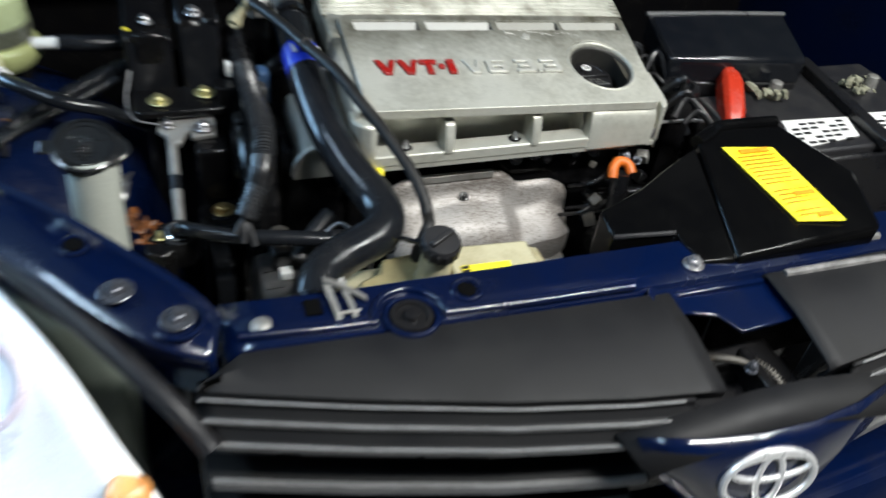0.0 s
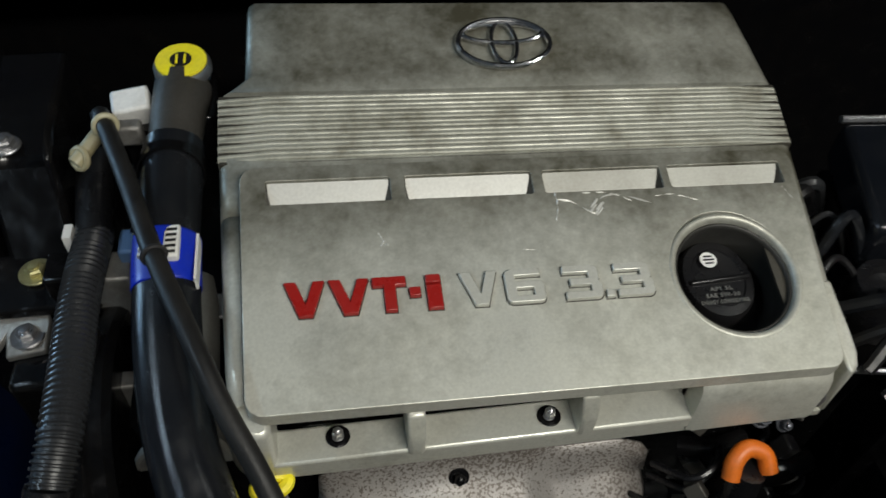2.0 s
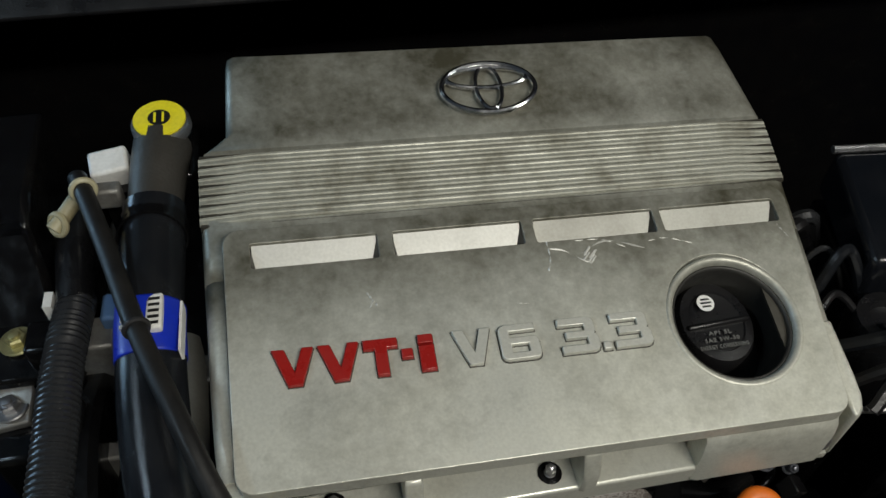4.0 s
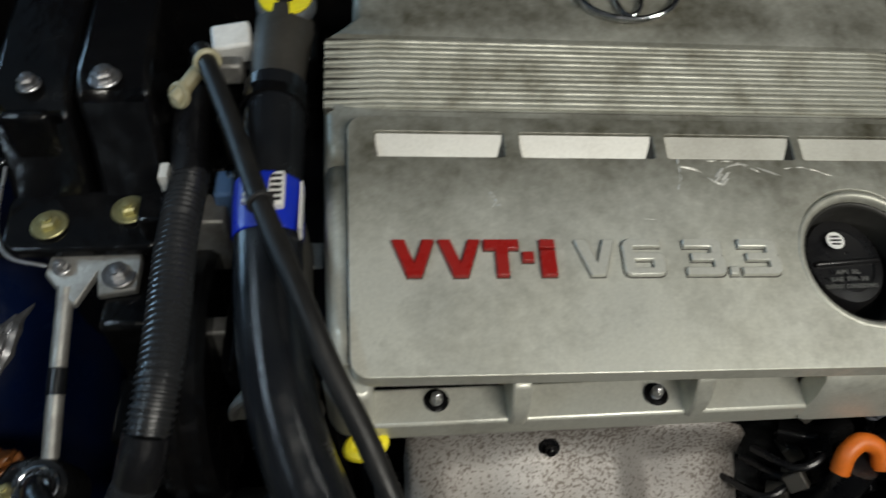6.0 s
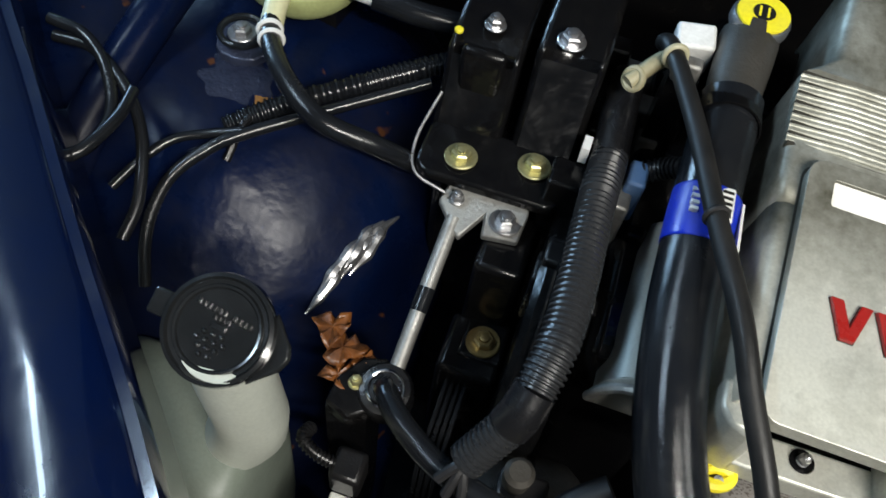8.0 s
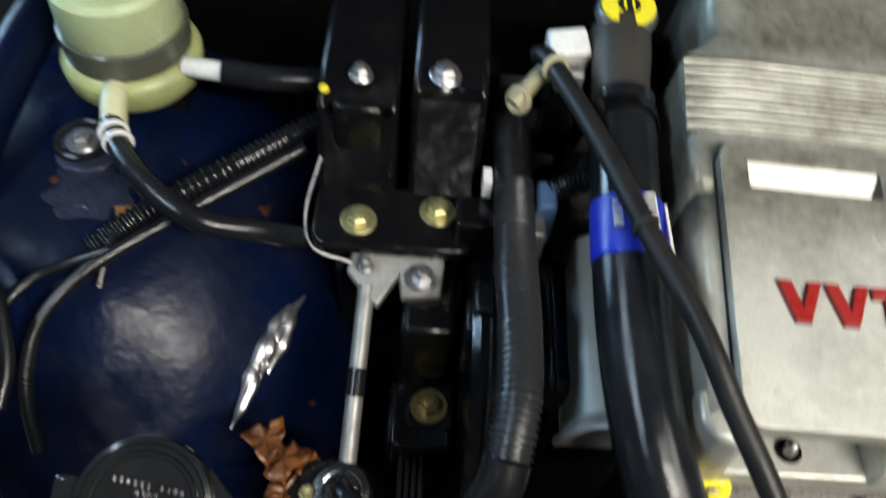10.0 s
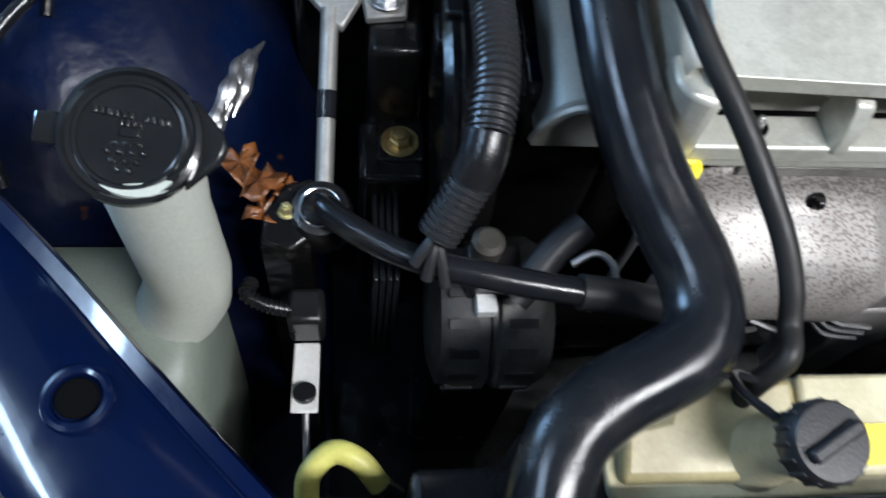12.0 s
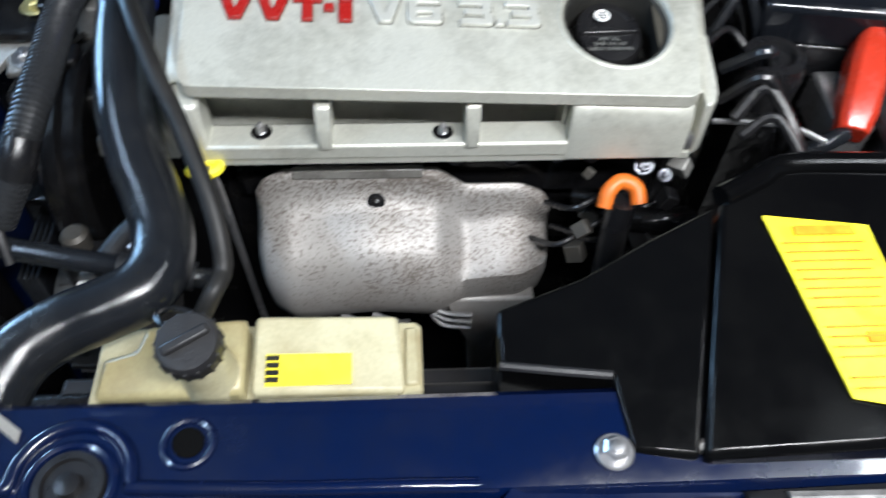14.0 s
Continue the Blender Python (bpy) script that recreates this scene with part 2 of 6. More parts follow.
# dark fill for grooves and panel edge; painted shade on vent ends and letters
DARKFILL = mat("dark_fill", (0.045, 0.041, 0.032), 0.5, 0, (0.015, 0.014, 0.011), 0.6, 40, 300, 0.1)
DUSTYBLUE = pitted(mat("dusty_blue_paint", (0.0014, 0.0050, 0.024), 0.30, 0.0, (0.008, 0.008, 0.012), 0.7, 9, 260, 0.05, coat=0.0, spec=0.14, lumps=0.16), 45.0, 0.05, (0.09, 0.034, 0.012))
GLOSSBOX = mat("glossy_black_box", (0.0018, 0.0018, 0.002), 0.13, 0, (0.004, 0.004, 0.0036), 0.3, 18, 500, 0.04, spec=0.16)
# chrome with its bright reflection painted in by a pale diffuse share
BADGE = mat("bright_chrome", (0.82, 0.82, 0.82), 0.32, 0.65, (0.5, 0.48, 0.45), 0.25, 60, 400, 0.02)
LENS, _n, _l, _p = nodes_of("clear_lens")
_p.inputs["Transmission Weight"].default_value, _p.inputs["Roughness"].default_value, _p.inputs["IOR"].default_value = 1.0, 0.05, 1.15
_no, _bu = _n.new("ShaderNodeTexNoise"), _n.new("ShaderNodeBump")
_no.inputs["Scale"].default_value, _bu.inputs["Strength"].default_value = 30, 0.1
_l.new(_no.outputs["Fac"], _bu.inputs["Height"])
_l.new(_bu.outputs[0], _p.inputs["Normal"])


# ---- mesh tools ----
def thing(name, at, label, category, group="", kind=""):
    ob = new(name)
    ob.location, ob.empty_display_size = at, 0.02
    ob["root"] = [float(v) for v in at]
    return tagged(ob, label, category, group, kind)


def part(name, bm, material, parent=None, label="", bevel=0.0, sharp=40, solid=0.0):
    """Links bm (in world metres) as one mesh under a thing or a part."""
    bmesh.ops.recalc_face_normals(bm, faces=bm.faces[:])
    me = bpy.data.meshes.new(name)
    bm.to_mesh(me)
    bm.free()
    ob = new(name, me)
    if parent is not None:
        root = parent["root"]
        me.transform(Matrix.Translation([-v for v in root]))
        ob.parent = parent
        ob["root"] = [float(v) for v in root]
    me.polygons.foreach_set("use_smooth", [True] * len(me.polygons))
    me.set_sharp_from_angle(angle=radians(sharp))
    me.materials.append(material)
    if solid:
        mod = ob.modifiers.new("thickness", "SOLIDIFY")
        mod.thickness, mod.offset = solid, -1
    if bevel:
        mod = ob.modifiers.new("edges", "BEVEL")
        mod.width, mod.segments, mod.limit_method, mod.angle_limit = bevel, 2, "ANGLE", radians(35)
    return tagged(ob, label)


def single(name, bm, material, label, category, bevel=0.0, sharp=40, kind="", group="", solid=0.0):
    ob = part(name, bm, material, None, "", bevel, sharp, solid)
    return tagged(ob, label, category, group, kind)


def box(bm, lo, hi, m=None):
    vs = [bm.verts.new((x, y, z)) for x in (lo[0], hi[0]) for y in (lo[1], hi[1]) for z in (lo[2], hi[2])]
    for f in ((0, 1, 3, 2), (4, 6, 7, 5), (0, 4, 5, 1), (2, 3, 7, 6), (0, 2, 6, 4), (1, 5, 7, 3)):
        bm.faces.new([vs[i] for i in f])
    if m is not None:
        bmesh.ops.transform(bm, matrix=m, verts=vs)
    return bm


def boxes(*pairs):
    bm = bmesh.new()
    for lo, hi in pairs:
        box(bm, lo, hi)
    return bm


def prism(bm, outline, top, depth):
    """An outline of (x, y) or (x, y, z), with its top at z or at top(x, y), going down by depth."""
    up, down = [], []
    for p in outline:
        z = p[2] if len(p) > 2 else (top(p[0], p[1]) if callable(top) else top)
        up.append(bm.verts.new((p[0], p[1], z)))
        down.append(bm.verts.new((p[0], p[1], z - depth)))
    bm.faces.new(up)
    bm.faces.new(down[::-1])
    for i in range(len(up)):
        j = (i + 1) % len(up)
        bm.faces.new((up[i], down[i], down[j], up[j]))
    return bm


def smooth_path(points, per=10):
    pts = [Vector(p) for p in points]
    pts = [2 * pts[0] - pts[1], *pts, 2 * pts[-1] - pts[-2]]
    out = []
    for i in range(1, len(pts) - 2):
        a, b, c, d = pts[i - 1 : i + 3]
        for k in range(per):
            t = k / per
            out.append(0.5 * (2 * b + (c - a) * t + (2 * a - 5 * b + 4 * c - d) * t * t + (3 * b - a - 3 * c + d) * t**3))
    return out + [pts[-2]]


def tube(bm, points, radius, segs=14, per=10, smooth=True, ends=True):
    """A round tube along points; radius may be a function of the share of its length and the length itself."""
    path = smooth_path(points, per) if smooth else [Vector(p) for p in points]
    length = [0.0]
    for a, b in zip(path, path[1:]):
        length.append(length[-1] + (b - a).length)
    side, rings = None, []
    for i, p in enumerate(path):
        way = (path[min(i + 1, len(path) - 1)] - path[max(i - 1, 0)]).normalized()
        if side is None:
            side = way.orthogonal().normalized()
        side = (side - way * side.dot(way)).normalized()
        up = way.cross(side)
        r = radius(length[i] / length[-1], length[i]) if callable(radius) else radius
        rings.append([bm.verts.new(p + r * (math.cos(2 * math.pi * k / segs) * side + math.sin(2 * math.pi * k / segs) * up)) for k in range(segs)])
    for a, b in zip(rings, rings[1:]):
        for k in range(segs):
            bm.faces.new((a[k], a[(k + 1) % segs], b[(k + 1) % segs], b[k]))
    if ends:
        bm.faces.new(rings[0][::-1])
        bm.faces.new(rings[-1])
    return bm


def corrugated(points, radius, pitch=0.0042, depth=0.0011, segs=14):
    """A ribbed conduit."""
    path = smooth_path(points, 40)
    length, dense = 0.0, [path[0]]
    for a, b in zip(path, path[1:]):
        n = max(1, round((b - a).length / (pitch / 4)))
        dense += [a.lerp(b, k / n) for k in range(1, n + 1)]
    return tube(bmesh.new(), dense, lambda s, d: radius + depth * (1 if math.sin(2 * math.pi * d / pitch) > 0 else -1), segs, smooth=False)


def lathe(bm, profile, centre, turn=None, segs=32, closed=True):
    """Turns (radius, height) pairs round the local z axis at centre."""
    m = Matrix.Translation(centre) @ (turn or Matrix.Identity(4))
    rings = []
    for r, z in profile:
        rings.append([bm.verts.new(m @ Vector((r * math.cos(2 * math.pi * k / segs), r * math.sin(2 * math.pi * k / segs), z))) for k in range(segs)])
    for a, b in zip(rings, rings[1:]):
        for k in range(segs):
            bm.faces.new((a[k], a[(k + 1) % segs], b[(k + 1) % segs], b[k]))
    if closed:
        bm.faces.new(rings[0][::-1])
        bm.faces.new(rings[-1])
    return bm


def disc(bm, centre, r, h, turn=None, segs=24, edge=0.001):
    return lathe(bm, [(r - edge, 0), (r, edge), (r, h - edge), (r - edge, h)], centre, turn, segs)


def torus(bm, centre, r, minor, turn=None, segs=36, start=0.0, end=2 * math.pi, ry=None):
    m = Matrix.Translation(centre) @ (turn or Matrix.Identity(4))
    full = end - start > 6.2
    pts = [m @ Vector((r * math.cos(start + (end - start) * k / segs), (ry or r) * math.sin(start + (end - start) * k / segs), 0)) for k in range(segs + (0 if full else 1))]
    if not full:
        return tube(bm, pts, minor, 8, smooth=False)
    rings = []
    for i, p in enumerate(pts):
        way = (pts[(i + 1) % segs] - pts[i - 1]).normalized()
        up = (m.to_3x3() @ Vector((0, 0, 1))).normalized()
        out = way.cross(up)
        rings.append([bm.verts.new(p + minor * (math.cos(2 * math.pi * k / 8) * out + math.sin(2 * math.pi * k / 8) * up)) for k in range(8)])
    for i in range(segs):
        a, b = rings[i], rings[(i + 1) % segs]
        for k in range(8):
            bm.faces.new((a[k], a[(k + 1) % 8], b[(k + 1) % 8], b[k]))
    return bm


def loft(bm, rows, caps=True, ring=False):
    rs = [[bm.verts.new(p) for p in row] for row in rows]
    n = len(rs[0])
    for a, b in zip(rs, rs[1:]):
        for k in range(n if ring else n - 1):
            bm.faces.new((a[k], a[(k + 1) % n], b[(k + 1) % n], b[k]))
    if caps:
        bm.faces.new(rs[0][::-1])
        bm.faces.new(rs[-1])
    return bm


def bolt(parent, at, r=0.008, material=ZINC, washer=1.7, turn=None, name="bolt", label=""):
    """A flanged hexagon bolt."""
    t = turn or Matrix.Identity(4)
    bm = disc(bmesh.new(), at, r * washer, 0.003, t, 24)
    lathe(bm, [(r * 1.05, 0.003), (r * 1.05, 0.0085), (r * 0.85, 0.010)], at, t @ pose(0, 0, 0, 0, 0, 17), 6)
    lathe(bm, [(r * 0.55, 0.010), (r * 0.5, 0.0125), (r * 0.3, 0.013)], at, t, 12)
    return part(name, bm, material, parent, label, sharp=30)


def words(text, x0, x1, y0, y1, depth, fatten=0.0):
    """Letters of the built-in font as a bmesh that fills x0..x1, y0..y1."""
    curve = bpy.data.curves.new("letters", "FONT")
    curve.body, curve.extrude, curve.offset, curve.bevel_depth, curve.resolution_u, curve.space_character = text, 0.04, fatten, 0.012, 4, 1.24
    ob = new("letters", curve)
    dg = bpy.context.evaluated_depsgraph_get()
    me = bpy.data.meshes.new_from_object(ob.evaluated_get(dg))
    bpy.data.objects.remove(ob)
    bm = bmesh.new()
    bm.from_mesh(me)
    xs, ys, zs = zip(*(v.co for v in bm.verts))
    lo, hi = (min(xs), min(ys), min(zs)), (max(xs), max(ys), max(zs))
    for v in bm.verts:
        f = [(v.co[i] - lo[i]) / (hi[i] - lo[i]) for i in range(3)]
        v.co = (x0 + f[0] * (x1 - x0), y0 + f[1] * (y1 - y0), f[2] * depth)
    return bm


# ---- the garage round the car ----
single("floor", boxes(((-3.5, -3.5, -0.1), (5, 5, 0))), CONCRETE, "stained grey concrete garage floor", "floor", kind="structure")
for name, lo, hi in (("wall_north", (-3.5, 5, 0), (5, 5.2, 3)), ("wall_south", (-3.5, -3.7, 0), (5, -3.5, 3)), ("wall_east", (5, -3.7, 0), (5.2, 5.2, 3))):
    single(name, boxes((lo, hi)), WALLPAINT, "dull grey painted garage wall", "wall", kind="structure")
single("wall_west", boxes(((-3.7, -3.7, 0), (-3.5, 2.2, 3)), ((-3.7, 4.2, 0), (-3.5, 5.2, 3)), ((-3.7, 2.2, 0), (-3.5, 4.2, 1.05)), ((-3.7, 2.2, 2.15), (-3.5, 4.2, 3))), WALLPAINT, "dull grey garage wall with a window opening", "wall", kind="structure")
single("window_1", boxes(((-3.66, 2.2, 1.05), (-3.62, 2.25, 2.15)), ((-3.66, 4.15, 1.05), (-3.62, 4.2, 2.15)), ((-3.66, 2.25, 1.05), (-3.62, 4.15, 1.1)), ((-3.66, 2.25, 2.1), (-3.62, 4.15, 2.15)), ((-3.66, 3.18, 1.1), (-3.62, 3.22, 2.1))), WHITE, "plain white window frame in the garage wall", "window", kind="structure")
single("ceiling", boxes(((-3.7, -3.7, 3), (5.2, 5.2, 3.2))), WALLPAINT, "dull grey garage ceiling", "ceiling", kind="structure")
for x, y, z, sx, sy, *_ in LAMPS:
    fix = thing("ceiling_light", (x, y, 3.0), "plain white metal strip light on the ceiling", "light", "strip lights")
    part("housing", boxes(((x - sx / 2, y - sy / 2, z + 0.02), (x + sx / 2, y + sy / 2, 2.998))), WHITE, fix, bevel=0.01)

# ---- car shell round the engine bay ----
single("bay_floor", boxes(((-0.45, 0.62, 0.30), (1.75, 1.62, 0.34))), DARK, "greasy black tray under the engine", "undertray", kind="structure")
single("bay_leg", boxes(((-0.3, 0.7, 0.0), (-0.2, 0.8, 0.30)), ((1.5, 0.7, 0.0), (1.6, 0.8, 0.30)), ((-0.3, 1.5, 0.0), (-0.2, 1.6, 0.30)), ((1.5, 1.5, 0.0), (1.6, 1.6, 0.30))), DARK, "black supports under the engine bay", "support", kind="structure")
single("firewall", boxes(((-0.6, 1.60, 0.30), (1.9, 1.64, 1.02))), DARK, "black insulated firewall behind the engine", "firewall", kind="structure")
cowl = loft(bmesh.new(), [[(x, 1.36, 1.04), (x, 1.40, 1.075), (x, 1.62, 1.085), (x, 1.62, 1.02), (x, 1.40, 1.02)] for x in (-0.5, 0.1, 0.7, 1.3, 1.8)], ring=True)
single("cowl_panel", cowl, BLACK, "black plastic cowl panel behind the engine", "cowl", bevel=0.004, kind="structure")
hood = thing("open_hood", (0.66, 1.62, 1.10), "opened hood with black insulation on its underside", "hood", kind="structure")
rows = []
for s in (0.0, 0.25, 0.5, 0.75, 0.97, 1.0):
    y, z = 1.64 - 0.50 * s, 1.10 + 0.84 * s + 0.03 * math.sin(math.pi * s)
    rows.append([(x, y + 0.02 * (x - 0.66) ** 2, z) for x in (-0.12, 0.1, 0.4, 0.66, 0.92, 1.22, 1.44)])
part("hood_skin", loft(bmesh.new(), rows, caps=False), BLUE, hood, solid=0.02)
part("insulation", loft(bmesh.new(), [[(x, y - 0.022, z - 0.012) for x, y, z in row[1:-1]] for row in rows[:-1]], caps=False), GREY, hood, "black felt insulation", solid=0.01)
single("apron_right", boxes(((1.50, 0.5, 0.30), (1.56, 1.62, 0.96))), BLUE, "dark blue inner wing on the battery side", "inner wing", kind="structure")


def tower_z(x, y):
    d = ((x + 0.21) ** 2 + 0.8 * (y - 1.15) ** 2) ** 0.5
    z = 0.885 - 3.2 * max(0.0, d - 0.05) ** 2
    if d > 0.24:
        z -= 2.2 * (d - 0.24) ** 1.2
    z += 0.012 * math.exp(-((y - 0.93 - 0.35 * x) / 0.018) ** 2)
    if x < -0.30:
        z += 1.5 * (-0.30 - x) ** 1.3
    return max(0.42, min(0.97, z)) + 0.006 * noise.noise(Vector((x * 14, y * 14, 0)))


tower = bmesh.new()
rows = []
for i in range(61):
    x = -0.52 + 0.58 * i / 60
    rows.append([(x, 0.66 + 0.94 * j / 70, tower_z(x, 0.66 + 0.94 * j / 70)) for j in range(71)])
loft(tower, rows, caps=False)
strut = thing("strut_tower", (-0.2, 1.1, 0.9), "dusty dark blue pressed-steel suspension tower with a crease", "strut tower", kind="structure")
part("tower_skin", tower, DUSTYBLUE, strut, sharp=80, solid=0.003)
plate = prism(bmesh.new(), [(-0.187 + (0.030 + 0.002 * math.sin(5 * k)) * math.cos(2 * math.pi * k / 28), 1.135 + (0.028 + 0.002 * math.sin(3 * k)) * math.sin(2 * math.pi * k / 28)) for k in range(28)], 0.893, 0.012)
part("top_plate", plate, mat("worn_blue_plate", (0.05, 0.06, 0.10), 0.3, 0.3, (0.02, 0.02, 0.03), 0.7, 30, 200, 0.3), strut, "worn shiny tower top", bevel=0.0015)


def tower_patch(name, cx, cy, rx, ry, material, label, seed):
    """A thin worn patch that follows the tower's skin, with a ragged outline."""
    bm, mid, last = bmesh.new(), None, None
    mid = bm.verts.new((cx, cy, tower_z(cx, cy) + 0.0012))
    for f in (0.35, 0.7, 1.0):
        ring = []
        for k in range(40):
            a = 2 * math.pi * k / 40
            r = f * (1 + (0.30 * noise.noise(Vector((math.cos(a) * 2.5, math.sin(a) * 2.5, seed))) + 0.12 * math.sin(7 * a + seed)) * f)
            x, y = cx + rx * r * math.cos(a), cy + ry * r * math.sin(a)
            ring.append(bm.verts.new((x, y, tower_z(x, y) + 0.0012 * (1.4 - f))))
        for k in range(40):
            if last is None:
                bm.faces.new((mid, ring[k], ring[(k + 1) % 40]))
            else:
                bm.faces.new((last[k], ring[k], ring[(k + 1) % 40], last[(k + 1) % 40]))
        last = ring
    return part(name, bm, material, strut, label, sharp=80)


tower_patch("worn_patch", -0.177, 1.093, 0.036, 0.030, mat("worn_shiny_patch", (0.030, 0.035, 0.062), 0.18, 0.3, (0.012, 0.016, 0.035), 0.9, 45, 260, 0.5, lumps=0.5), "worn shiny bare patch", 3.1)
tower_patch("rust_patch", -0.134, 1.076, 0.017, 0.009, mat("orange_rust", (0.30, 0.13, 0.02), 0.6, 0, (0.05, 0.025, 0.01), 0.9, 120, 400, 0.4), "orange rust spot", 7.7)
bolt(strut, (-0.188, 1.132, 0.902), 0.009, STEEL, 1.6)
bm = torus(bmesh.new(), (-0.188, 1.132, 0.905), 0.021, 0.0035)
part("rubber_ring", bm, RUBBER, strut)
rib = tube(bmesh.new(), [(-0.30, 0.90, 0.80), (-0.285, 1.02, 0.87), (-0.27, 1.12, 0.91), (-0.262, 1.22, 0.925), (-0.26, 1.32, 0.92)], 0.022, 14)
part("tower_rib", rib, DUSTYBLUE, strut)
for i, seed in enumerate(((-0.022, 1.016), (-0.030, 0.992), (-0.010, 1.030), (-0.026, 1.004), (-0.034, 0.978), (-0.016, 1.022))):
    x, y = seed
    bm = tube(bmesh.new(), [(x - 0.012, y - 0.040, tower_z(x, y) - 0.012), (x - 0.004 * (i % 2), y - 0.012, tower_z(x, y) + 0.001), (x + 0.003, y + 0.012, tower_z(x, y) + 0.005), (x + 0.013, y + 0.034, tower_z(x, y) + 0.004)], lambda s, d: (0.0052 + 0.0012 * math.sin(19 * s + i)) * math.sin(math.pi * min(1, max(0.04, s))) + 0.001, 8)
    part("crumpled_seam", bm, STEEL, strut, "bare shiny seam sealer")

# left rail
rail = thing("fender_rail", (0.0, 0.62, 0.96), "glossy dark blue upper wing rail with bolts", "body rail", kind="structure")
INNER = [(0.088, 0.585, 0.930), (0.060, 0.617, 0.948), (-0.003, 0.682, 0.962), (-0.072, 0.757, 0.966), (-0.16, 0.845, 0.966), (-0.26, 0.95, 0.968), (-0.40, 1.10, 0.975), (-0.52, 1.30, 0.985)]
OUTER = [(0.075, 0.525, 0.928), (0.018, 0.548, 0.945), (-0.060, 0.620, 0.962), (-0.125, 0.690, 0.966), (-0.21, 0.775, 0.966), (-0.31, 0.87, 0.968), (-0.46, 1.03, 0.975), (-0.60, 1.25, 0.985)]
rows = []
for a, b in zip(smooth_path(INNER, 6), smooth_path(OUTER, 6)):
    m = a.lerp(b, 0.12)
    rows.append([(a.x + 0.004, a.y + 0.004, a.z - 0.09), (a.x, a.y, a.z - 0.004), tuple(a.lerp(b, 0.03) + Vector((0, 0, 0.002))), tuple(m), tuple(a.lerp(b, 0.18) + Vector((0, 0, 0.006))), tuple(a.lerp(b, 0.85) + Vector((0, 0, 0.008))), tuple(b), (b.x, b.y, b.z - 0.05)])
part("rail_skin", loft(bmesh.new(), rows, caps=False), BLUE, rail, sharp=50, solid=0.002)
bolt(rail, (0.046, 0.566, 0.953), 0.009, DULLSTEEL, 1.9)
bolt(rail, (-0.006, 0.598, 0.969), 0.009, DULLSTEEL, 1.9)
for at, r in (((0.046, 0.566, 0.9505), 0.024), ((-0.043, 0.672, 0.972), 0.014)):
    part("embossed_ring", torus(bmesh.new(), at, r, 0.003), BLUE, rail)
part("rail_hole", disc(bmesh.new(), (-0.043, 0.672, 0.9725), 0.010, 0.002), HOLE, rail, "dark hole in the rail")
part("rubber_seal", tube(bmesh.new(), [(0.06, 0.47, 0.87), (0.03, 0.505, 0.905), (-0.03, 0.58, 0.935), (-0.10, 0.67, 0.95), (-0.19, 0.765, 0.955), (-0.30, 0.87, 0.955)], 0.011, 10), GREY, rail, "dull black rubber seal strip")

# radiator support
support = thing("radiator_support", (0.62, 0.58, 0.9), "glossy dark blue radiator support panel with holes", "body panel", kind="structure")
prof = [(0.618, 0.862), (0.618, 0.908), (0.612, 0.9145), (0.580, 0.9155), (0.556, 0.9145), (0.546, 0.912), (0.538, 0.900), (0.537, 0.862)]
rows = [[(x, y, z + 0.006 * max(0, (0.2 - x) / 0.12)) for y, z in prof] for x in (0.085, 0.14, 0.2, 0.4, 0.6, 0.8, 1.0, 1.25)]
part("support_skin", loft(bmesh.new(), rows, caps=False), BLUE, support, solid=0.002)
bead = [(0.10, 0.560, 0.921), (0.19, 0.557, 0.916), (0.232, 0.556, 0.915)] + [(0.28 + 0.040 * math.cos(a), 0.556 + 0.042 * math.sin(a), 0.915) for a in [math.pi * (1 - k / 8) for k in range(9)]] + [(0.328, 0.553, 0.915), (0.42, 0.549, 0.915), (0.50, 0.548, 0.915), (0.548, 0.547, 0.9145)]
part("pressed_bead", tube(bmesh.new(), [(x, y, z + 0.0012) for x, y, z in bead], 0.0052, 10, 5), BLUE, support)
part("embossed_ring", torus(bmesh.new(), (0.28, 0.556, 0.9155), 0.0285, 0.0036), BLUE, support)
part("mount_cup", lathe(bmesh.new(), [(0.024, 0.0), (0.023, 0.004), (0.018, 0.004), (0.017, 0.001), (0.009, 0.001), (0.008, 0.006), (0.003, 0.007)], (0.28, 0.556, 0.915)), BLACK, support, "black rubber radiator mount cup")
part("embossed_ring", torus(bmesh.new(), (0.353, 0.583, 0.9155), 0.0165, 0.003), BLUE, support)
part("round_hole", disc(bmesh.new(), (0.353, 0.583, 0.9158), 0.011, 0.0015), HOLE, support, "dark round hole")
part("square_hole", boxes(((0.172, 0.578, 0.915), (0.190, 0.600, 0.9195))), HOLE, support, "dark square hole")
bolt(support, (0.642, 0.566, 0.916), 0.009, STEEL, 1.5)
part("push_pin", lathe(bmesh.new(), [(0.011, 0), (0.011, 0.003), (0.007, 0.006), (0.002, 0.007)], (0.124, 0.571, 0.921)), CAST, support, "pale plastic push pin")
bracket = bmesh.new()
for x, w in ((0.2015, 0.0036), (0.2185, 0.0030)):
    loft(bracket, [[(x - w + 0.10 * (0.60 - y), y, z), (x + w + 0.10 * (0.60 - y), y, z), (x + w + 0.10 * (0.60 - y), y, z - 0.002), (x - w + 0.10 * (0.60 - y), y, z - 0.002)] for y, z in ((0.566, 0.9185), (0.580, 0.9225), (0.600, 0.9235), (0.616, 0.930))], ring=True)
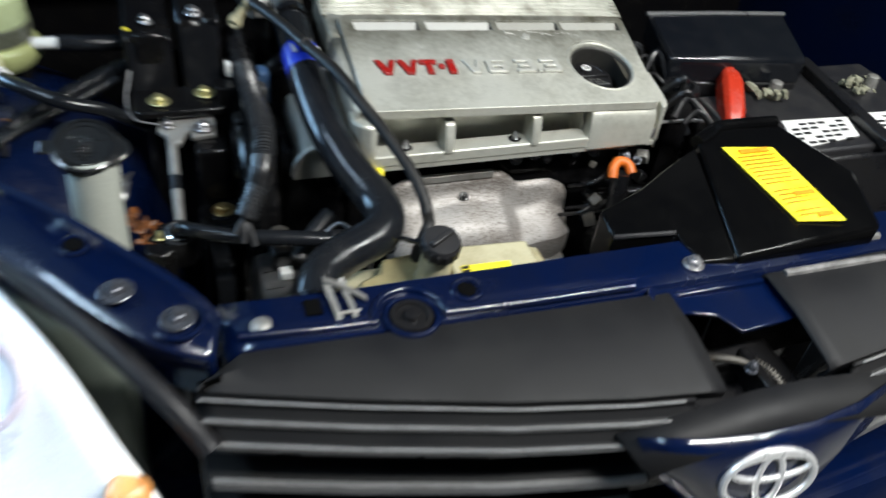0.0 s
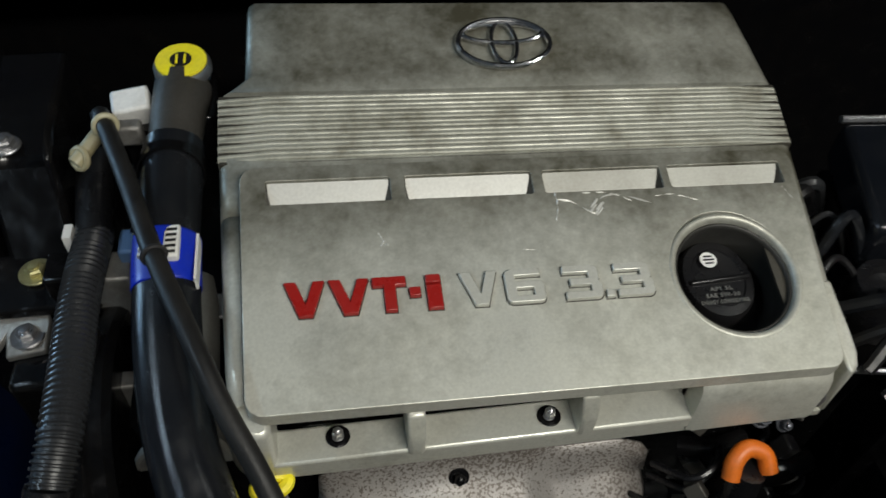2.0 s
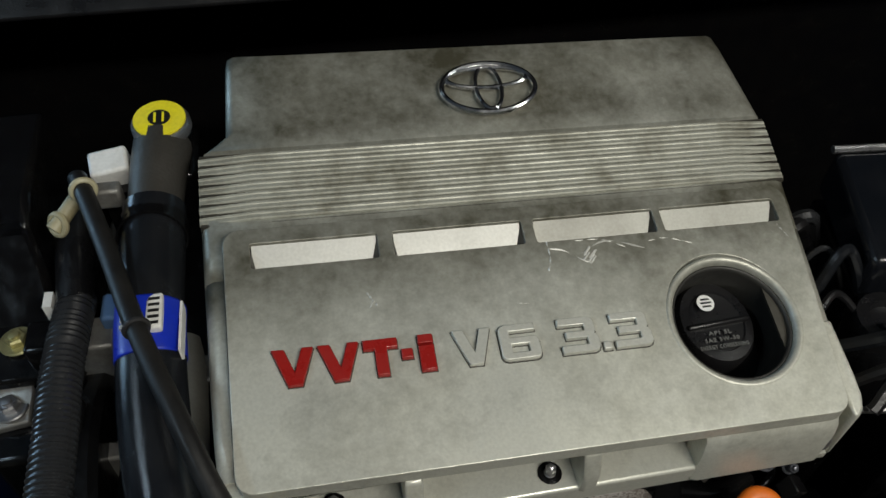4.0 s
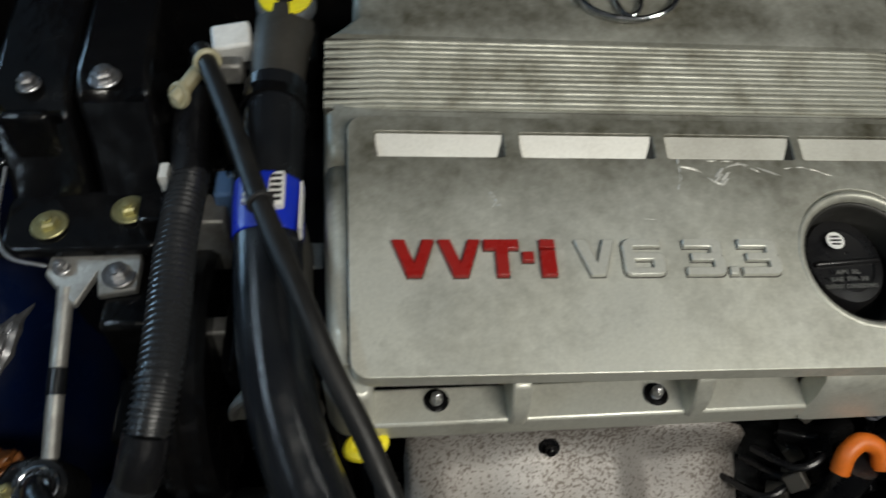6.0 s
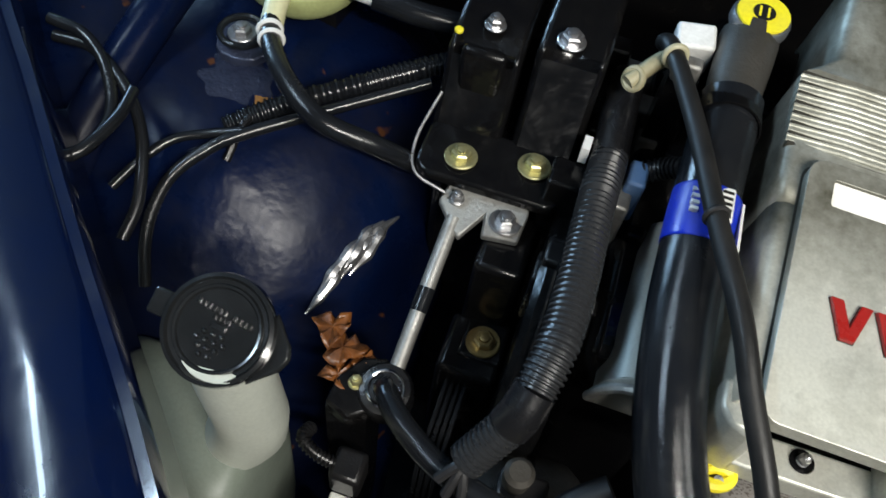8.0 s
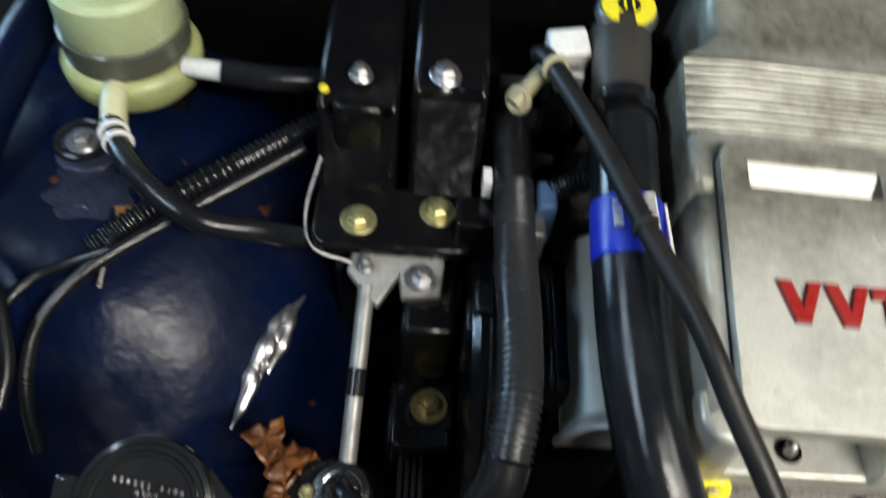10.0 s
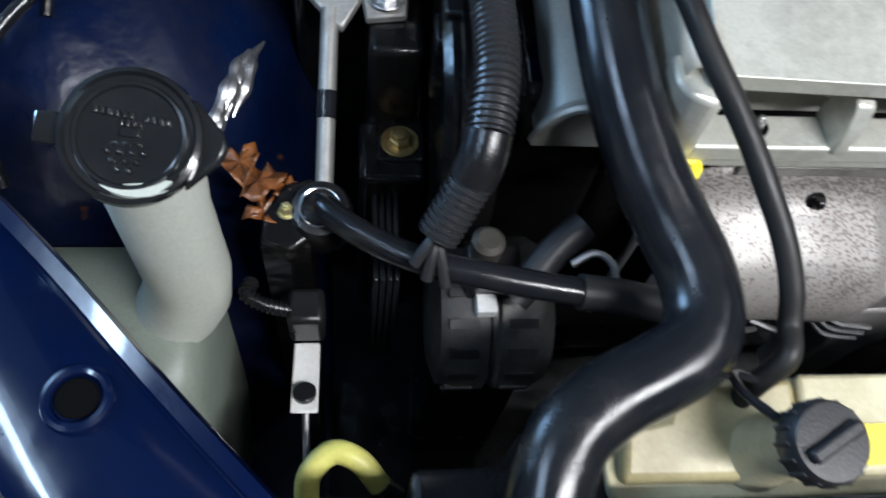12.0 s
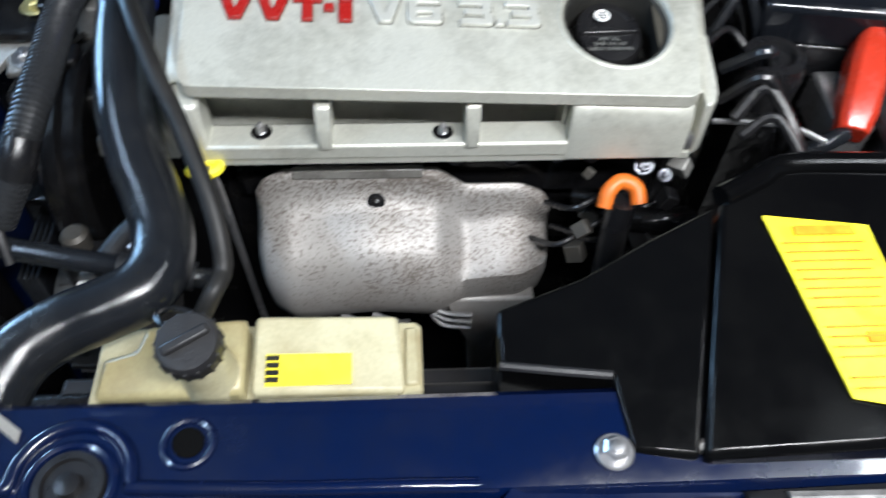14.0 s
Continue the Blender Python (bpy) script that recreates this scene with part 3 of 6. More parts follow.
loft(bracket, [[(x, y + 0.0045, z), (x, y - 0.0045, z), (x, y - 0.0045, z - 0.002), (x, y + 0.0045, z - 0.002)] for x, y, z in ((0.197, 0.616, 0.9325), (0.217, 0.606, 0.9275), (0.240, 0.590, 0.9195))], ring=True)
tube(bracket, [(0.202, 0.572, 0.921), (0.228, 0.572, 0.921)], 0.002, 6, smooth=False)
part("wire_clip", bracket, CAST, support, "shiny metal hose clip")

# radiator top tank under the support
rad = thing("radiator", (0.55, 0.63, 0.80), "black radiator top tank behind the front panel", "radiator")
part("top_tank", boxes(((0.12, 0.615, 0.30), (0.95, 0.668, 0.832))), BLACK, rad, bevel=0.006)
part("shroud_edge", boxes(((0.20, 0.668, 0.34), (0.93, 0.70, 0.795))), GREY, rad, bevel=0.004)

# grille and its top cover
CURVE = [(0.050, 0.506), (0.12, 0.487), (0.2, 0.466), (0.35, 0.432), (0.48, 0.411), (0.60, 0.399)]


def front_y(x):
    x = x if x < 0.66 else 1.32 - x
    for (a, b), (c, d) in zip(CURVE, CURVE[1:]):
        if x <= c:
            return b + (d - b) * (x - a) / (c - a)
    return CURVE[-1][1]


grille = thing("front_grille", (0.66, 0.45, 0.8), "black plastic front grille with fine-toothed bars", "grille")
for side in (0, 1):
    f = (lambda x: 1.32 - x) if side else (lambda x: x)
    rows = []
    for k in range(25):
        x = 0.056 + 0.535 * k / 24
        back, fr = 0.544 - 0.008 * k / 24 - (0.036 * max(0, (0.097 - x) / 0.04)), front_y(x)
        zb, zf = 0.917 - 0.01 * k / 24, 0.913 - 0.026 * k / 24
        row = [(back, zb - 0.012), (back, zb), (back - 0.004, zb + 0.002), (back * 0.55 + fr * 0.45, (zb + zf) / 2 + 0.008), (fr + 0.012, zf + 0.004), (fr + 0.002, zf), (fr + 0.004, zf - 0.014)]
        rows.append([(f(x), y, z) for y, z in row])
    part("top_cover", loft(bmesh.new(), rows, caps=False), GREYPANEL, grille, "satin black plastic top cover", solid=0.003)
    # stepped front of the cover: three ridges, two of them finely toothed
    rows = []
    for k in range(31):
        x = 0.053 + 0.50 * k / 30
        y, z = front_y(x), 0.9105 - 0.050 * (x - 0.05)
        rows.append([(f(x), y + dy, z + dz) for dy, dz in ((0.006, -0.006), (-0.001, -0.0010), (-0.004, -0.0022), (-0.004, -0.0055), (0.0, -0.0075), (-0.008, -0.0200), (-0.0125, -0.0215), (-0.0130, -0.0250), (-0.009, -0.0270), (-0.019, -0.0420), (-0.0235, -0.0430), (-0.0245, -0.0490), (-0.020, -0.0520), (0.030, -0.0560))])
    fascia = part("stepped_front", loft(bmesh.new(), rows, caps=False), GREYPANEL, grille, "stepped satin black front edge", sharp=25, solid=0.002)
    # pale lines paint in the light caught along the worn ridges
    for dy, dz in ((-0.0035, -0.0020), (-0.0125, -0.0217), (-0.0237, -0.0432)):
        line = [(f(0.055 + 0.485 * k / 16), front_y(0.055 + 0.485 * k / 16) + dy, 0.9105 - 0.050 * (0.005 + 0.485 * k / 16) + dz) for k in range(17)]
        part("worn_lit_ridge", tube(bmesh.new(), line, 0.0013, 6, 2), TEETH, fascia, "pale worn ridge with a painted highlight")
    for dy, dz, deep in ((-0.0125, -0.0212, 0.0040), (-0.0235, -0.0428, 0.0065)):
        teeth = bmesh.new()
        for k in range(190):
            x = 0.058 + 0.46 * k / 190
            y, z = front_y(x) + dy, 0.9105 - 0.050 * (x - 0.05) + dz
            box(teeth, (0, -0.0020, -deep), (0.0012, 0.0012, 0.0010), Matrix.Translation((f(x), y, z)))
        tagged(part("teeth", teeth, TEETH, fascia), kind="stuff")
    for z0, h, d in ((-0.108, 0.012, -0.010), (-0.165, 0.014, 0.0)):
        rows = []
        for k in range(31):
            x = 0.053 + 0.47 * k / 30
            y, z = front_y(x) + d - 0.006, 0.908 - 0.05 * (x - 0.05) + z0
            rows.append([(f(x), y, z), (f(x), y - 0.006, z - 0.003), (f(x), y - 0.004, z - h), (f(x), y + 0.03, z - h - 0.006), (f(x), y + 0.034, z - 0.002)])
        bar = part("grille_bar", loft(bmesh.new(), rows, ring=True), GREYPANEL, grille, bevel=0.001)
        teeth = bmesh.new()
        for k in range(150):
            x = 0.058 + 0.46 * k / 150
            y, z = front_y(x) + d - 0.006, 0.908 - 0.05 * (x - 0.05) + z0
            box(teeth, (0, -0.0075, -h + 0.001), (0.0016, 0.0, 0.0006), Matrix.Translation((f(x), y, z)))
        tagged(part("teeth", teeth, TEETH, bar), kind="stuff")
    back = bmesh.new()
    loft(back, [[(f(0.05 + 0.5 * k / 10), front_y(0.05 + 0.5 * k / 10) + 0.06, z) for z in (0.885, 0.60)] for k in range(11)], caps=False)
    part("dark_back", back, BLACK, grille, solid=0.002)
# centre piece with the oval badge
centre = bmesh.new()
loft(centre, [[(0.66 + w * s, y, z - 0.01 * abs(w) * 3) for w in (-1, -0.6, -0.2, 0.2, 0.6, 1)] for s, y, z in ((0.20, 0.398, 0.888), (0.19, 0.372, 0.880), (0.175, 0.352, 0.868))], caps=False)
part("centre_lip", centre, GREYPANEL, grille, solid=0.004)
shield_rows = []
for s, y, z in ((0.175, 0.352, 0.866), (0.165, 0.340, 0.845), (0.14, 0.330, 0.81), (0.10, 0.324, 0.765), (0.07, 0.322, 0.72)):
    shield_rows.append([(0.65 + w * s, y + 0.03 * w * w, z) for w in (-1, -0.6, -0.2, 0.2, 0.6, 1)])
part("centre_shield", loft(bmesh.new(), shield_rows, caps=False), BLUE, grille, "dark blue painted centre piece", solid=0.004)


def badge(name, parent, centre, rx, ry, turn, thick):
    """An oval chrome badge of three rings."""
    bm = torus(bmesh.new(), centre, rx, thick, turn, 48, ry=ry)
    m = Matrix.Translation(centre) @ turn
    torus(bm, m @ Vector((0, ry * 0.42, 0)), rx * 0.86, thick * 0.8, turn, 40, ry=ry * 0.42)
    torus(bm, m @ Vector((0, 0, 0)), rx * 0.27, thick * 0.8, turn, 36, ry=ry * 0.88)
    return part(name, bm, BADGE if rx > 0.05 else CHROME, parent, "oval chrome badge of interlaced rings")


badge("badge", grille, (0.627, 0.331, 0.812), 0.056, 0.038, pose(0, 0, 0, 76, 0, -6), 0.0045)
blu = loft(bmesh.new(), [[(x, 0.395 + 0.10 * abs(x - 0.66) ** 1.5 + dy, z) for dy, z in ((0.02, 0.69), (-0.05, 0.68), (-0.09, 0.62), (-0.10, 0.5), (-0.06, 0.36))] for x in [-0.15 + 0.09 * k for k in range(19)]], caps=False)
single("front_bumper", blu, BLUE, "dark blue painted front bumper under the grille", "bumper", kind="structure", solid=0.004)

# hood latch
latch = thing("hood_latch", (0.66, 0.49, 0.86), "blue latch plate with greasy black hood lock", "latch")
bm = prism(bmesh.new(), [(0.562, 0.537, 0.913), (0.586, 0.566, 0.909), (0.74, 0.562, 0.905), (0.752, 0.512, 0.899), (0.738, 0.474, 0.896), (0.656, 0.468, 0.896), (0.640, 0.498, 0.897), (0.603, 0.508, 0.899), (0.572, 0.497, 0.901)], 0, 0.004)
part("latch_plate", bm, BLUE, latch, bevel=0.0015)
part("plate_step", boxes(((0.60, 0.528, 0.902), (0.725, 0.536, 0.9085))), BLUE, latch, bevel=0.002)
part("pocket", boxes(((0.565, 0.372, 0.80), (0.735, 0.50, 0.835))), BLACK, latch, bevel=0.004)
bm = boxes(((0.585, 0.455, 0.835), (0.60, 0.495, 0.868)), ((0.655, 0.395, 0.835), (0.668, 0.465, 0.872)), ((0.60, 0.46, 0.835), (0.655, 0.472, 0.852)))
part("lock_body", bm, DARK, latch, bevel=0.003)
part("striker_hook", tube(bmesh.new(), [(0.60, 0.47, 0.86), (0.625, 0.452, 0.875), (0.65, 0.44, 0.872), (0.668, 0.425, 0.855)], 0.0045, 8), SOOTY, latch, "greasy dark hook")
part("latch_spring", corrugated([(0.665, 0.46, 0.86), (0.68, 0.43, 0.862), (0.69, 0.40, 0.85)], 0.005, 0.004, 0.001, 8), SOOTY, latch)
bolt(latch, (0.648, 0.43, 0.874), 0.006, DULLSTEEL, 1.3)

# left headlamp
head = thing("headlamp", (-0.12, 0.55, 0.8), "clear plastic headlamp with bright reflector and amber lamp", "headlamp")
EDGE = [(0.020, 0.440, 0.835), (-0.02, 0.505, 0.875), (-0.062, 0.585, 0.908), (-0.11, 0.665, 0.925), (-0.17, 0.755, 0.935), (-0.25, 0.85, 0.938)]
rows, inner = [], []
for i, p in enumerate(smooth_path(EDGE, 5)):
    out = Vector((-0.85, -0.55, 0)).normalized()
    rows.append([tuple(p + out * d + Vector((0, 0, z))) for d, z in ((0, 0), (0.03, 0.004), (0.08, -0.012), (0.14, -0.05), (0.19, -0.11), (0.21, -0.19))])
    inner.append([tuple(p + out * d + Vector((0, 0, z))) for d, z in ((0.004, -0.012), (0.03, -0.05), (0.07, -0.10), (0.12, -0.15), (0.17, -0.2), (0.20, -0.23))])
part("lens", loft(bmesh.new(), rows, caps=False), LENS, head, "clear plastic lens", sharp=80).visible_shadow = False
part("reflector", loft(bmesh.new(), inner, caps=False), LAMPWHITE, head, "bright silvery reflector", sharp=80, solid=0.003)
for at, r in (((-0.135, 0.60, 0.815), 0.05), ((-0.19, 0.70, 0.825), 0.045)):
    part("lamp_bowl", lathe(bmesh.new(), [(0.012, -0.03), (r * 0.7, -0.015), (r, 0.012), (r * 1.04, 0.012), (r * 0.75, -0.02)], at, pose(0, 0, 0, 50, 0, -45), 28, False), CHROME, head, "chrome reflector bowl")
for at, r in (((-0.150, 0.600, 0.860), 0.045),):
    part("inner_bezel", torus(bmesh.new(), at, r, 0.006, pose(0, 0, 0, 35, -15, 0)), mat("lilac_grey_bezel", (0.62, 0.56, 0.62), 0.3, 0.3, (0.3, 0.24, 0.27), 0.5, 20, 300, 0.05), head, "grey inner bezel ring")
part("turn_lamp", lathe(bmesh.new(), [(0.004, -0.02), (0.018, -0.012), (0.022, 0.006), (0.012, 0.02), (0.003, 0.024)], (-0.018, 0.462, 0.835), pose(0, 0, 0, 50, 0, -45), 20), AMBER, head, "amber turn lamp")
part("lamp_housing", prism(bmesh.new(), [(0.0, 0.47, 0.80), (-0.11, 0.40, 0.66), (-0.36, 0.72, 0.70), (-0.25, 0.83, 0.86)], 0, 0.25), GREY, head, bevel=0.01)


# ---- engine cover ----
def cover_z(x, y):
    z = 0.990 + 0.235 * (y - 0.967) if y < 1.09 else 1.0189 + 0.28 * (y - 1.09)
    if y > 1.245:
        z -= 1.2 * (y - 1.245)
    return z - 0.045 * (x - 0.33)


cover = thing("engine_cover", (0.545, 1.05, 0.9), "silver-painted plastic engine cover, grimy and with painted shade toward the rear", "engine cover")


def left_x(y):
    return np.interp(y, [0.88, 0.93, 1.09, 1.15, 1.166, 1.27], [0.299, 0.296, 0.294, 0.295, 0.317, 0.322])


def right_x(y):
    return np.interp(y, [0.88, 0.93, 1.00, 1.09, 1.15, 1.21, 1.27], [0.786, 0.789, 0.796, 0.804, 0.807, 0.798, 0.788])


def across(y, kind):
    a, b = float(left_x(y)), float(right_x(y))
    lift = 0.004 + (0.006 if 1.089 < y < 1.151 else 0.0)
    left = [(a - 0.006, y, cover_z(a, y) - lift - 0.085), (a, y, cover_z(a, y) - lift - 0.012), (a + 0.003, y, cover_z(a, y) - lift - 0.003), (a + 0.009, y, cover_z(a, y) - lift)]
    right = [(b - 0.009, y, cover_z(b, y) - lift), (b - 0.003, y, cover_z(b, y) - lift - 0.003), (b, y, cover_z(b, y) - lift - 0.012), (b + 0.006, y, cover_z(b, y) - lift - 0.085)]
    if kind == "left":
        return left + [(0.335, y, cover_z(0.335, y) - lift)]
    if kind == "right":
        return [(0.764, y, cover_z(0.764, y) - lift)] + right
    return left + [(a + (b - a) * k / 8, y, cover_z(a + (b - a) * k / 8, y) - lift) for k in range(1, 8)] + right


shell = bmesh.new()
front = [0.888, 0.92, 0.96, 1.0, 1.036]
loft(shell, [across(y, "left") for y in front], caps=False)
loft(shell, [across(y, "right") for y in front], caps=False)
loft(shell, [across(y, "full") for y in (1.036, 1.06, 1.0885, 1.0892, 1.12, 1.1508, 1.1515, 1.158, 1.168, 1.20, 1.23, 1.246, 1.256, 1.264)], caps=False)
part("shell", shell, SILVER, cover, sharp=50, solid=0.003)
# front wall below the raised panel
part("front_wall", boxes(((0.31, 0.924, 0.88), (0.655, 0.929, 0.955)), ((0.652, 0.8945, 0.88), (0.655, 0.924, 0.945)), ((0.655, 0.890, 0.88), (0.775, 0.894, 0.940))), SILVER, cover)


def rounded(x0, y0, x1, y1, r, xr0=None, n=5):
    """A rounded outline; xr0 is the right edge at y0 if it slants."""
    xr = x1 if xr0 is None else xr0
    pts = []
    for cx, cy, a in ((x0 + r, y0 + r, 180), (xr - r, y0 + r, 270), (x1 - r, y1 - r, 0), (x0 + r, y1 - r, 90)):
        pts += [(cx + r * math.cos(radians(a + 90 * k / n)), cy + r * math.sin(radians(a + 90 * k / n))) for k in range(n + 1)]
    return pts


def slab(outlines, top, depth):
    """A slab with holes: the first outline is its edge."""
    bm = bmesh.new()
    edges = []
    for line in outlines:
        vs = [bm.verts.new((x, y, 0)) for x, y in line]
        edges += [bm.edges.new((vs[i], vs[(i + 1) % len(vs)])) for i in range(len(vs))]
    bmesh.ops.triangle_fill(bm, use_beauty=True, edges=edges)
    more = bmesh.ops.extrude_face_region(bm, geom=bm.faces[:])
    low = {v for v in more["geom"] if isinstance(v, bmesh.types.BMVert)}
    for v in bm.verts:
        v.co.z = top(v.co.x, v.co.y) - (depth if v in low else 0)
    return bm


WELL = (0.7015, 0.9565)
SLOTS = [(0.3325, 0.431), (0.443, 0.549), (0.5587, 0.663), (0.670, 0.7745)]
holes = [[(WELL[0] + 0.0545 * math.cos(2 * math.pi * k / 48), WELL[1] + 0.0550 * math.sin(2 * math.pi * k / 48)) for k in range(48)]]
holes += [rounded(a, 1.0365, b, 1.0575, 0.002, n=2) for a, b in SLOTS]
panel = slab([rounded(0.3125, 0.8735, 0.7880, 1.0705, 0.013, 0.7690)] + holes, lambda x, y: cover_z(x, y) + 0.007, 0.013)
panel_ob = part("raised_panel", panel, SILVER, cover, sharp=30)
soft = panel_ob.modifiers.new("edges", "BEVEL")
soft.width, soft.segments, soft.limit_method, soft.angle_limit = 0.0042, 4, "ANGLE", radians(50)
for a, b in SLOTS:
    # a sloping floor between two leaning end walls
    deep = -0.0040
    bm = loft(bmesh.new(), [[(x, 1.0368, cover_z(x, 1.0368) + deep), (x, 1.0573, cover_z(x, 1.0573) + 0.0045), (x, 1.0573, cover_z(x, 1.0573) - 0.010), (x, 1.0368, cover_z(x, 1.0368) - 0.010)] for x in (a + 0.001, b - 0.001)], ring=True)
    # light on the floors is painted in: left pair paler, right pair dimmer
    part("vent_floor", bm, PALE if a < 0.5 else DIMPALE, cover, "vent recess floor with its light painted in")
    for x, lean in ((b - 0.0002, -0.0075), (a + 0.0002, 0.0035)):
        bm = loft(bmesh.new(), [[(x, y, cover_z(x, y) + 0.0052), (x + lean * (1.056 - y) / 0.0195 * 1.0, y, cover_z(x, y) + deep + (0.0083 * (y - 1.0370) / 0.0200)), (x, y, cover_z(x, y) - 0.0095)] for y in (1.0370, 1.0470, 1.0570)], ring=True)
        # the end wall's shade is put into its dark colour
        part("vent_end", bm, DARKFILL, cover, "vent end wall with its shade painted in")
RIBS, PITCH = 7, 0.0088
for k in range(RIBS):
    y = 1.0895 + PITCH * k
    rows = []
    for j in range(13):
        a, b = float(left_x(y)) + 0.0006, float(right_x(y)) - 0.0006
        x = a + (b - a) * j / 12
        dip = 0.0035 if j in (0, 12) else 0.0
        z = cover_z(x, y) - 0.0045 - dip
        rows.append([(x, y - 0.0037, z - 0.008), (x, y - 0.0033, z + 0.0014), (x, y - 0.0024, z + 0.0026), (x, y + 0.0004, z + 0.0031), (x, y + 0.0012, z + 0.0040), (x, y + 0.0026, z + 0.0044), (x, y + 0.0033, z + 0.0032), (x, y + 0.0034, z - 0.008)])
    part("rib", loft(bmesh.new(), rows, ring=True), RIBPAINT, cover, sharp=25)
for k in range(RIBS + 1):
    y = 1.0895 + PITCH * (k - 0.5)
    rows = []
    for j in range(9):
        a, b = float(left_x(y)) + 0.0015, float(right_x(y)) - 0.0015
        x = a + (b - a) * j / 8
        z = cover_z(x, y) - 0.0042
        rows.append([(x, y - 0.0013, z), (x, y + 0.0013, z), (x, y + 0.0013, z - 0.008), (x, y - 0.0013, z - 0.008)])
    part("groove_strip", loft(bmesh.new(), rows, ring=True), DARKFILL, cover, "dark strip in the groove")
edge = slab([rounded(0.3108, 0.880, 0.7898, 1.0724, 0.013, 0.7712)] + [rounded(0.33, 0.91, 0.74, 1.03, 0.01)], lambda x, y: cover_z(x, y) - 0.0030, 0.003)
part("edge_strip", edge, DARKFILL, cover, "dark strip round the raised panel")
# scuffs through the paint
for line, w in (([(0.566, 1.0365), (0.566, 1.022), (0.562, 1.010)], 0.0008), ([(0.567, 1.0300), (0.579, 1.0270), (0.597, 1.0155), (0.603, 1.0285), (0.620, 1.0320), (0.648, 1.0225)], 0.0009), ([(0.590, 1.0350), (0.612, 1.0340), (0.632, 1.0250)], 0.0006), ([(0.652, 1.0290), (0.668, 1.0300), (0.690, 1.0230)], 0.0006), ([(0.417, 1.0080), (0.421, 1.0005), (0.424, 0.9965)], 0.0010), ([(0.421, 1.0005), (0.418, 0.9960)], 0.0008), ([(0.7700, 1.0330), (0.7760, 1.0200)], 0.0006), ([(0.5300, 0.9870), (0.5400, 0.9860)], 0.0006)):
    bm = tube(bmesh.new(), [(x, y, cover_z(x, y) + 0.0068) for x, y in line], lambda t, d: w * (0.6 + 0.5 * math.sin(23 * t + 40 * w)), 6, 6)
    part("scuff", bm, PALE, cover, "pale scuff through the paint")
rnd = random.Random(21)
for k in range(7):
    x, y = 0.600 + rnd.uniform(-0.004, 0.004), 1.022 + rnd.uniform(-0.006, 0.006)
    part("scuff", tube(bmesh.new(), [(x - 0.003, y - 0.003, cover_z(x, y) + 0.0062), (x, y, cover_z(x, y) + 0.0069), (x + 0.003, y + 0.003, cover_z(x, y) + 0.0076)], 0.0009, 6, 4), PALE, cover, "pale scuff through the paint")
# oil filler well
wz = cover_z(*WELL)
lean = pose(0, 0, 0, 13.2, 2.6, 0)
rim = lathe(bmesh.new(), [(0.0570, 0.0030), (0.0562, 0.0066), (0.0548, 0.0076), (0.0530, 0.0074), (0.0512, 0.0062), (0.0500, 0.0042), (0.0494, 0.0010)], (WELL[0], WELL[1], wz), lean, 56, False)
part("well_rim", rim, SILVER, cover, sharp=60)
well = lathe(bmesh.new(), [(0.0496, 0.0016), (0.0488, -0.004), (0.0470, -0.055), (0.03, -0.058)], (WELL[0], WELL[1], wz), lean, 40, False)
part("filler_well", well, mat("dark_well", (0.026, 0.025, 0.022), 0.5, 0.1, (0.01, 0.01, 0.01), 0.6, 30, 300, 0.1), cover, "dark filler well", solid=0.002)
part("well_bottom", disc(bmesh.new(), (WELL[0], WELL[1], wz - 0.058), 0.05, 0.004), BLACK, cover)
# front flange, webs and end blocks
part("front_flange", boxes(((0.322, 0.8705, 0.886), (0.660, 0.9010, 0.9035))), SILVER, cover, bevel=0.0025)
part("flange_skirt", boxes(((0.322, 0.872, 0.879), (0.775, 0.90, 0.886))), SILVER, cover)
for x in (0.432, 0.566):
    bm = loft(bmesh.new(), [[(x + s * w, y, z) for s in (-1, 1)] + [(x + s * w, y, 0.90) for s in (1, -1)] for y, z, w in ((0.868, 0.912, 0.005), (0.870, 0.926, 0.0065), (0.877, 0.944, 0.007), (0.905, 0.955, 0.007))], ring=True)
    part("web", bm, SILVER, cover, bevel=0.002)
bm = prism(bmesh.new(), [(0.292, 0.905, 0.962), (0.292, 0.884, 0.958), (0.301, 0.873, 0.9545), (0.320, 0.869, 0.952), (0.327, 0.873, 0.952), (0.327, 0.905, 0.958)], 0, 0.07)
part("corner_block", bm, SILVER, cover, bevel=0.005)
rows = []
for x in (0.655, 0.660, 0.70, 0.74, 0.762, 0.766):
    k = 0.002 if x in (0.655, 0.766) else 0
    top = -0.045 * (x - 0.70)
    rows.append([(x, 0.894, 0.9470 - k + top), (x, 0.880, 0.9465 - k + top), (x, 0.8755 + k, 0.9440 - k + top), (x, 0.8715 + k, 0.936 + top), (x, 0.8690 + k, 0.922), (x, 0.8685 + k, 0.884), (x, 0.894, 0.884)])
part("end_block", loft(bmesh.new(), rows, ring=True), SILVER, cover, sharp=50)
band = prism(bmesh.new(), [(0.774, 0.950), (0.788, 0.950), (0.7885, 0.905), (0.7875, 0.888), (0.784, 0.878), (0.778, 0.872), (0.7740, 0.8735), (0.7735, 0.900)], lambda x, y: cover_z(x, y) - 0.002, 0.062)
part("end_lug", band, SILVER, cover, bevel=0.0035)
part("lug_pin", lathe(bmesh.new(), [(0.006, 0), (0.006, 0.012), (0.004, 0.016)], (0.7712, 0.879, 0.890)), STEEL, cover)
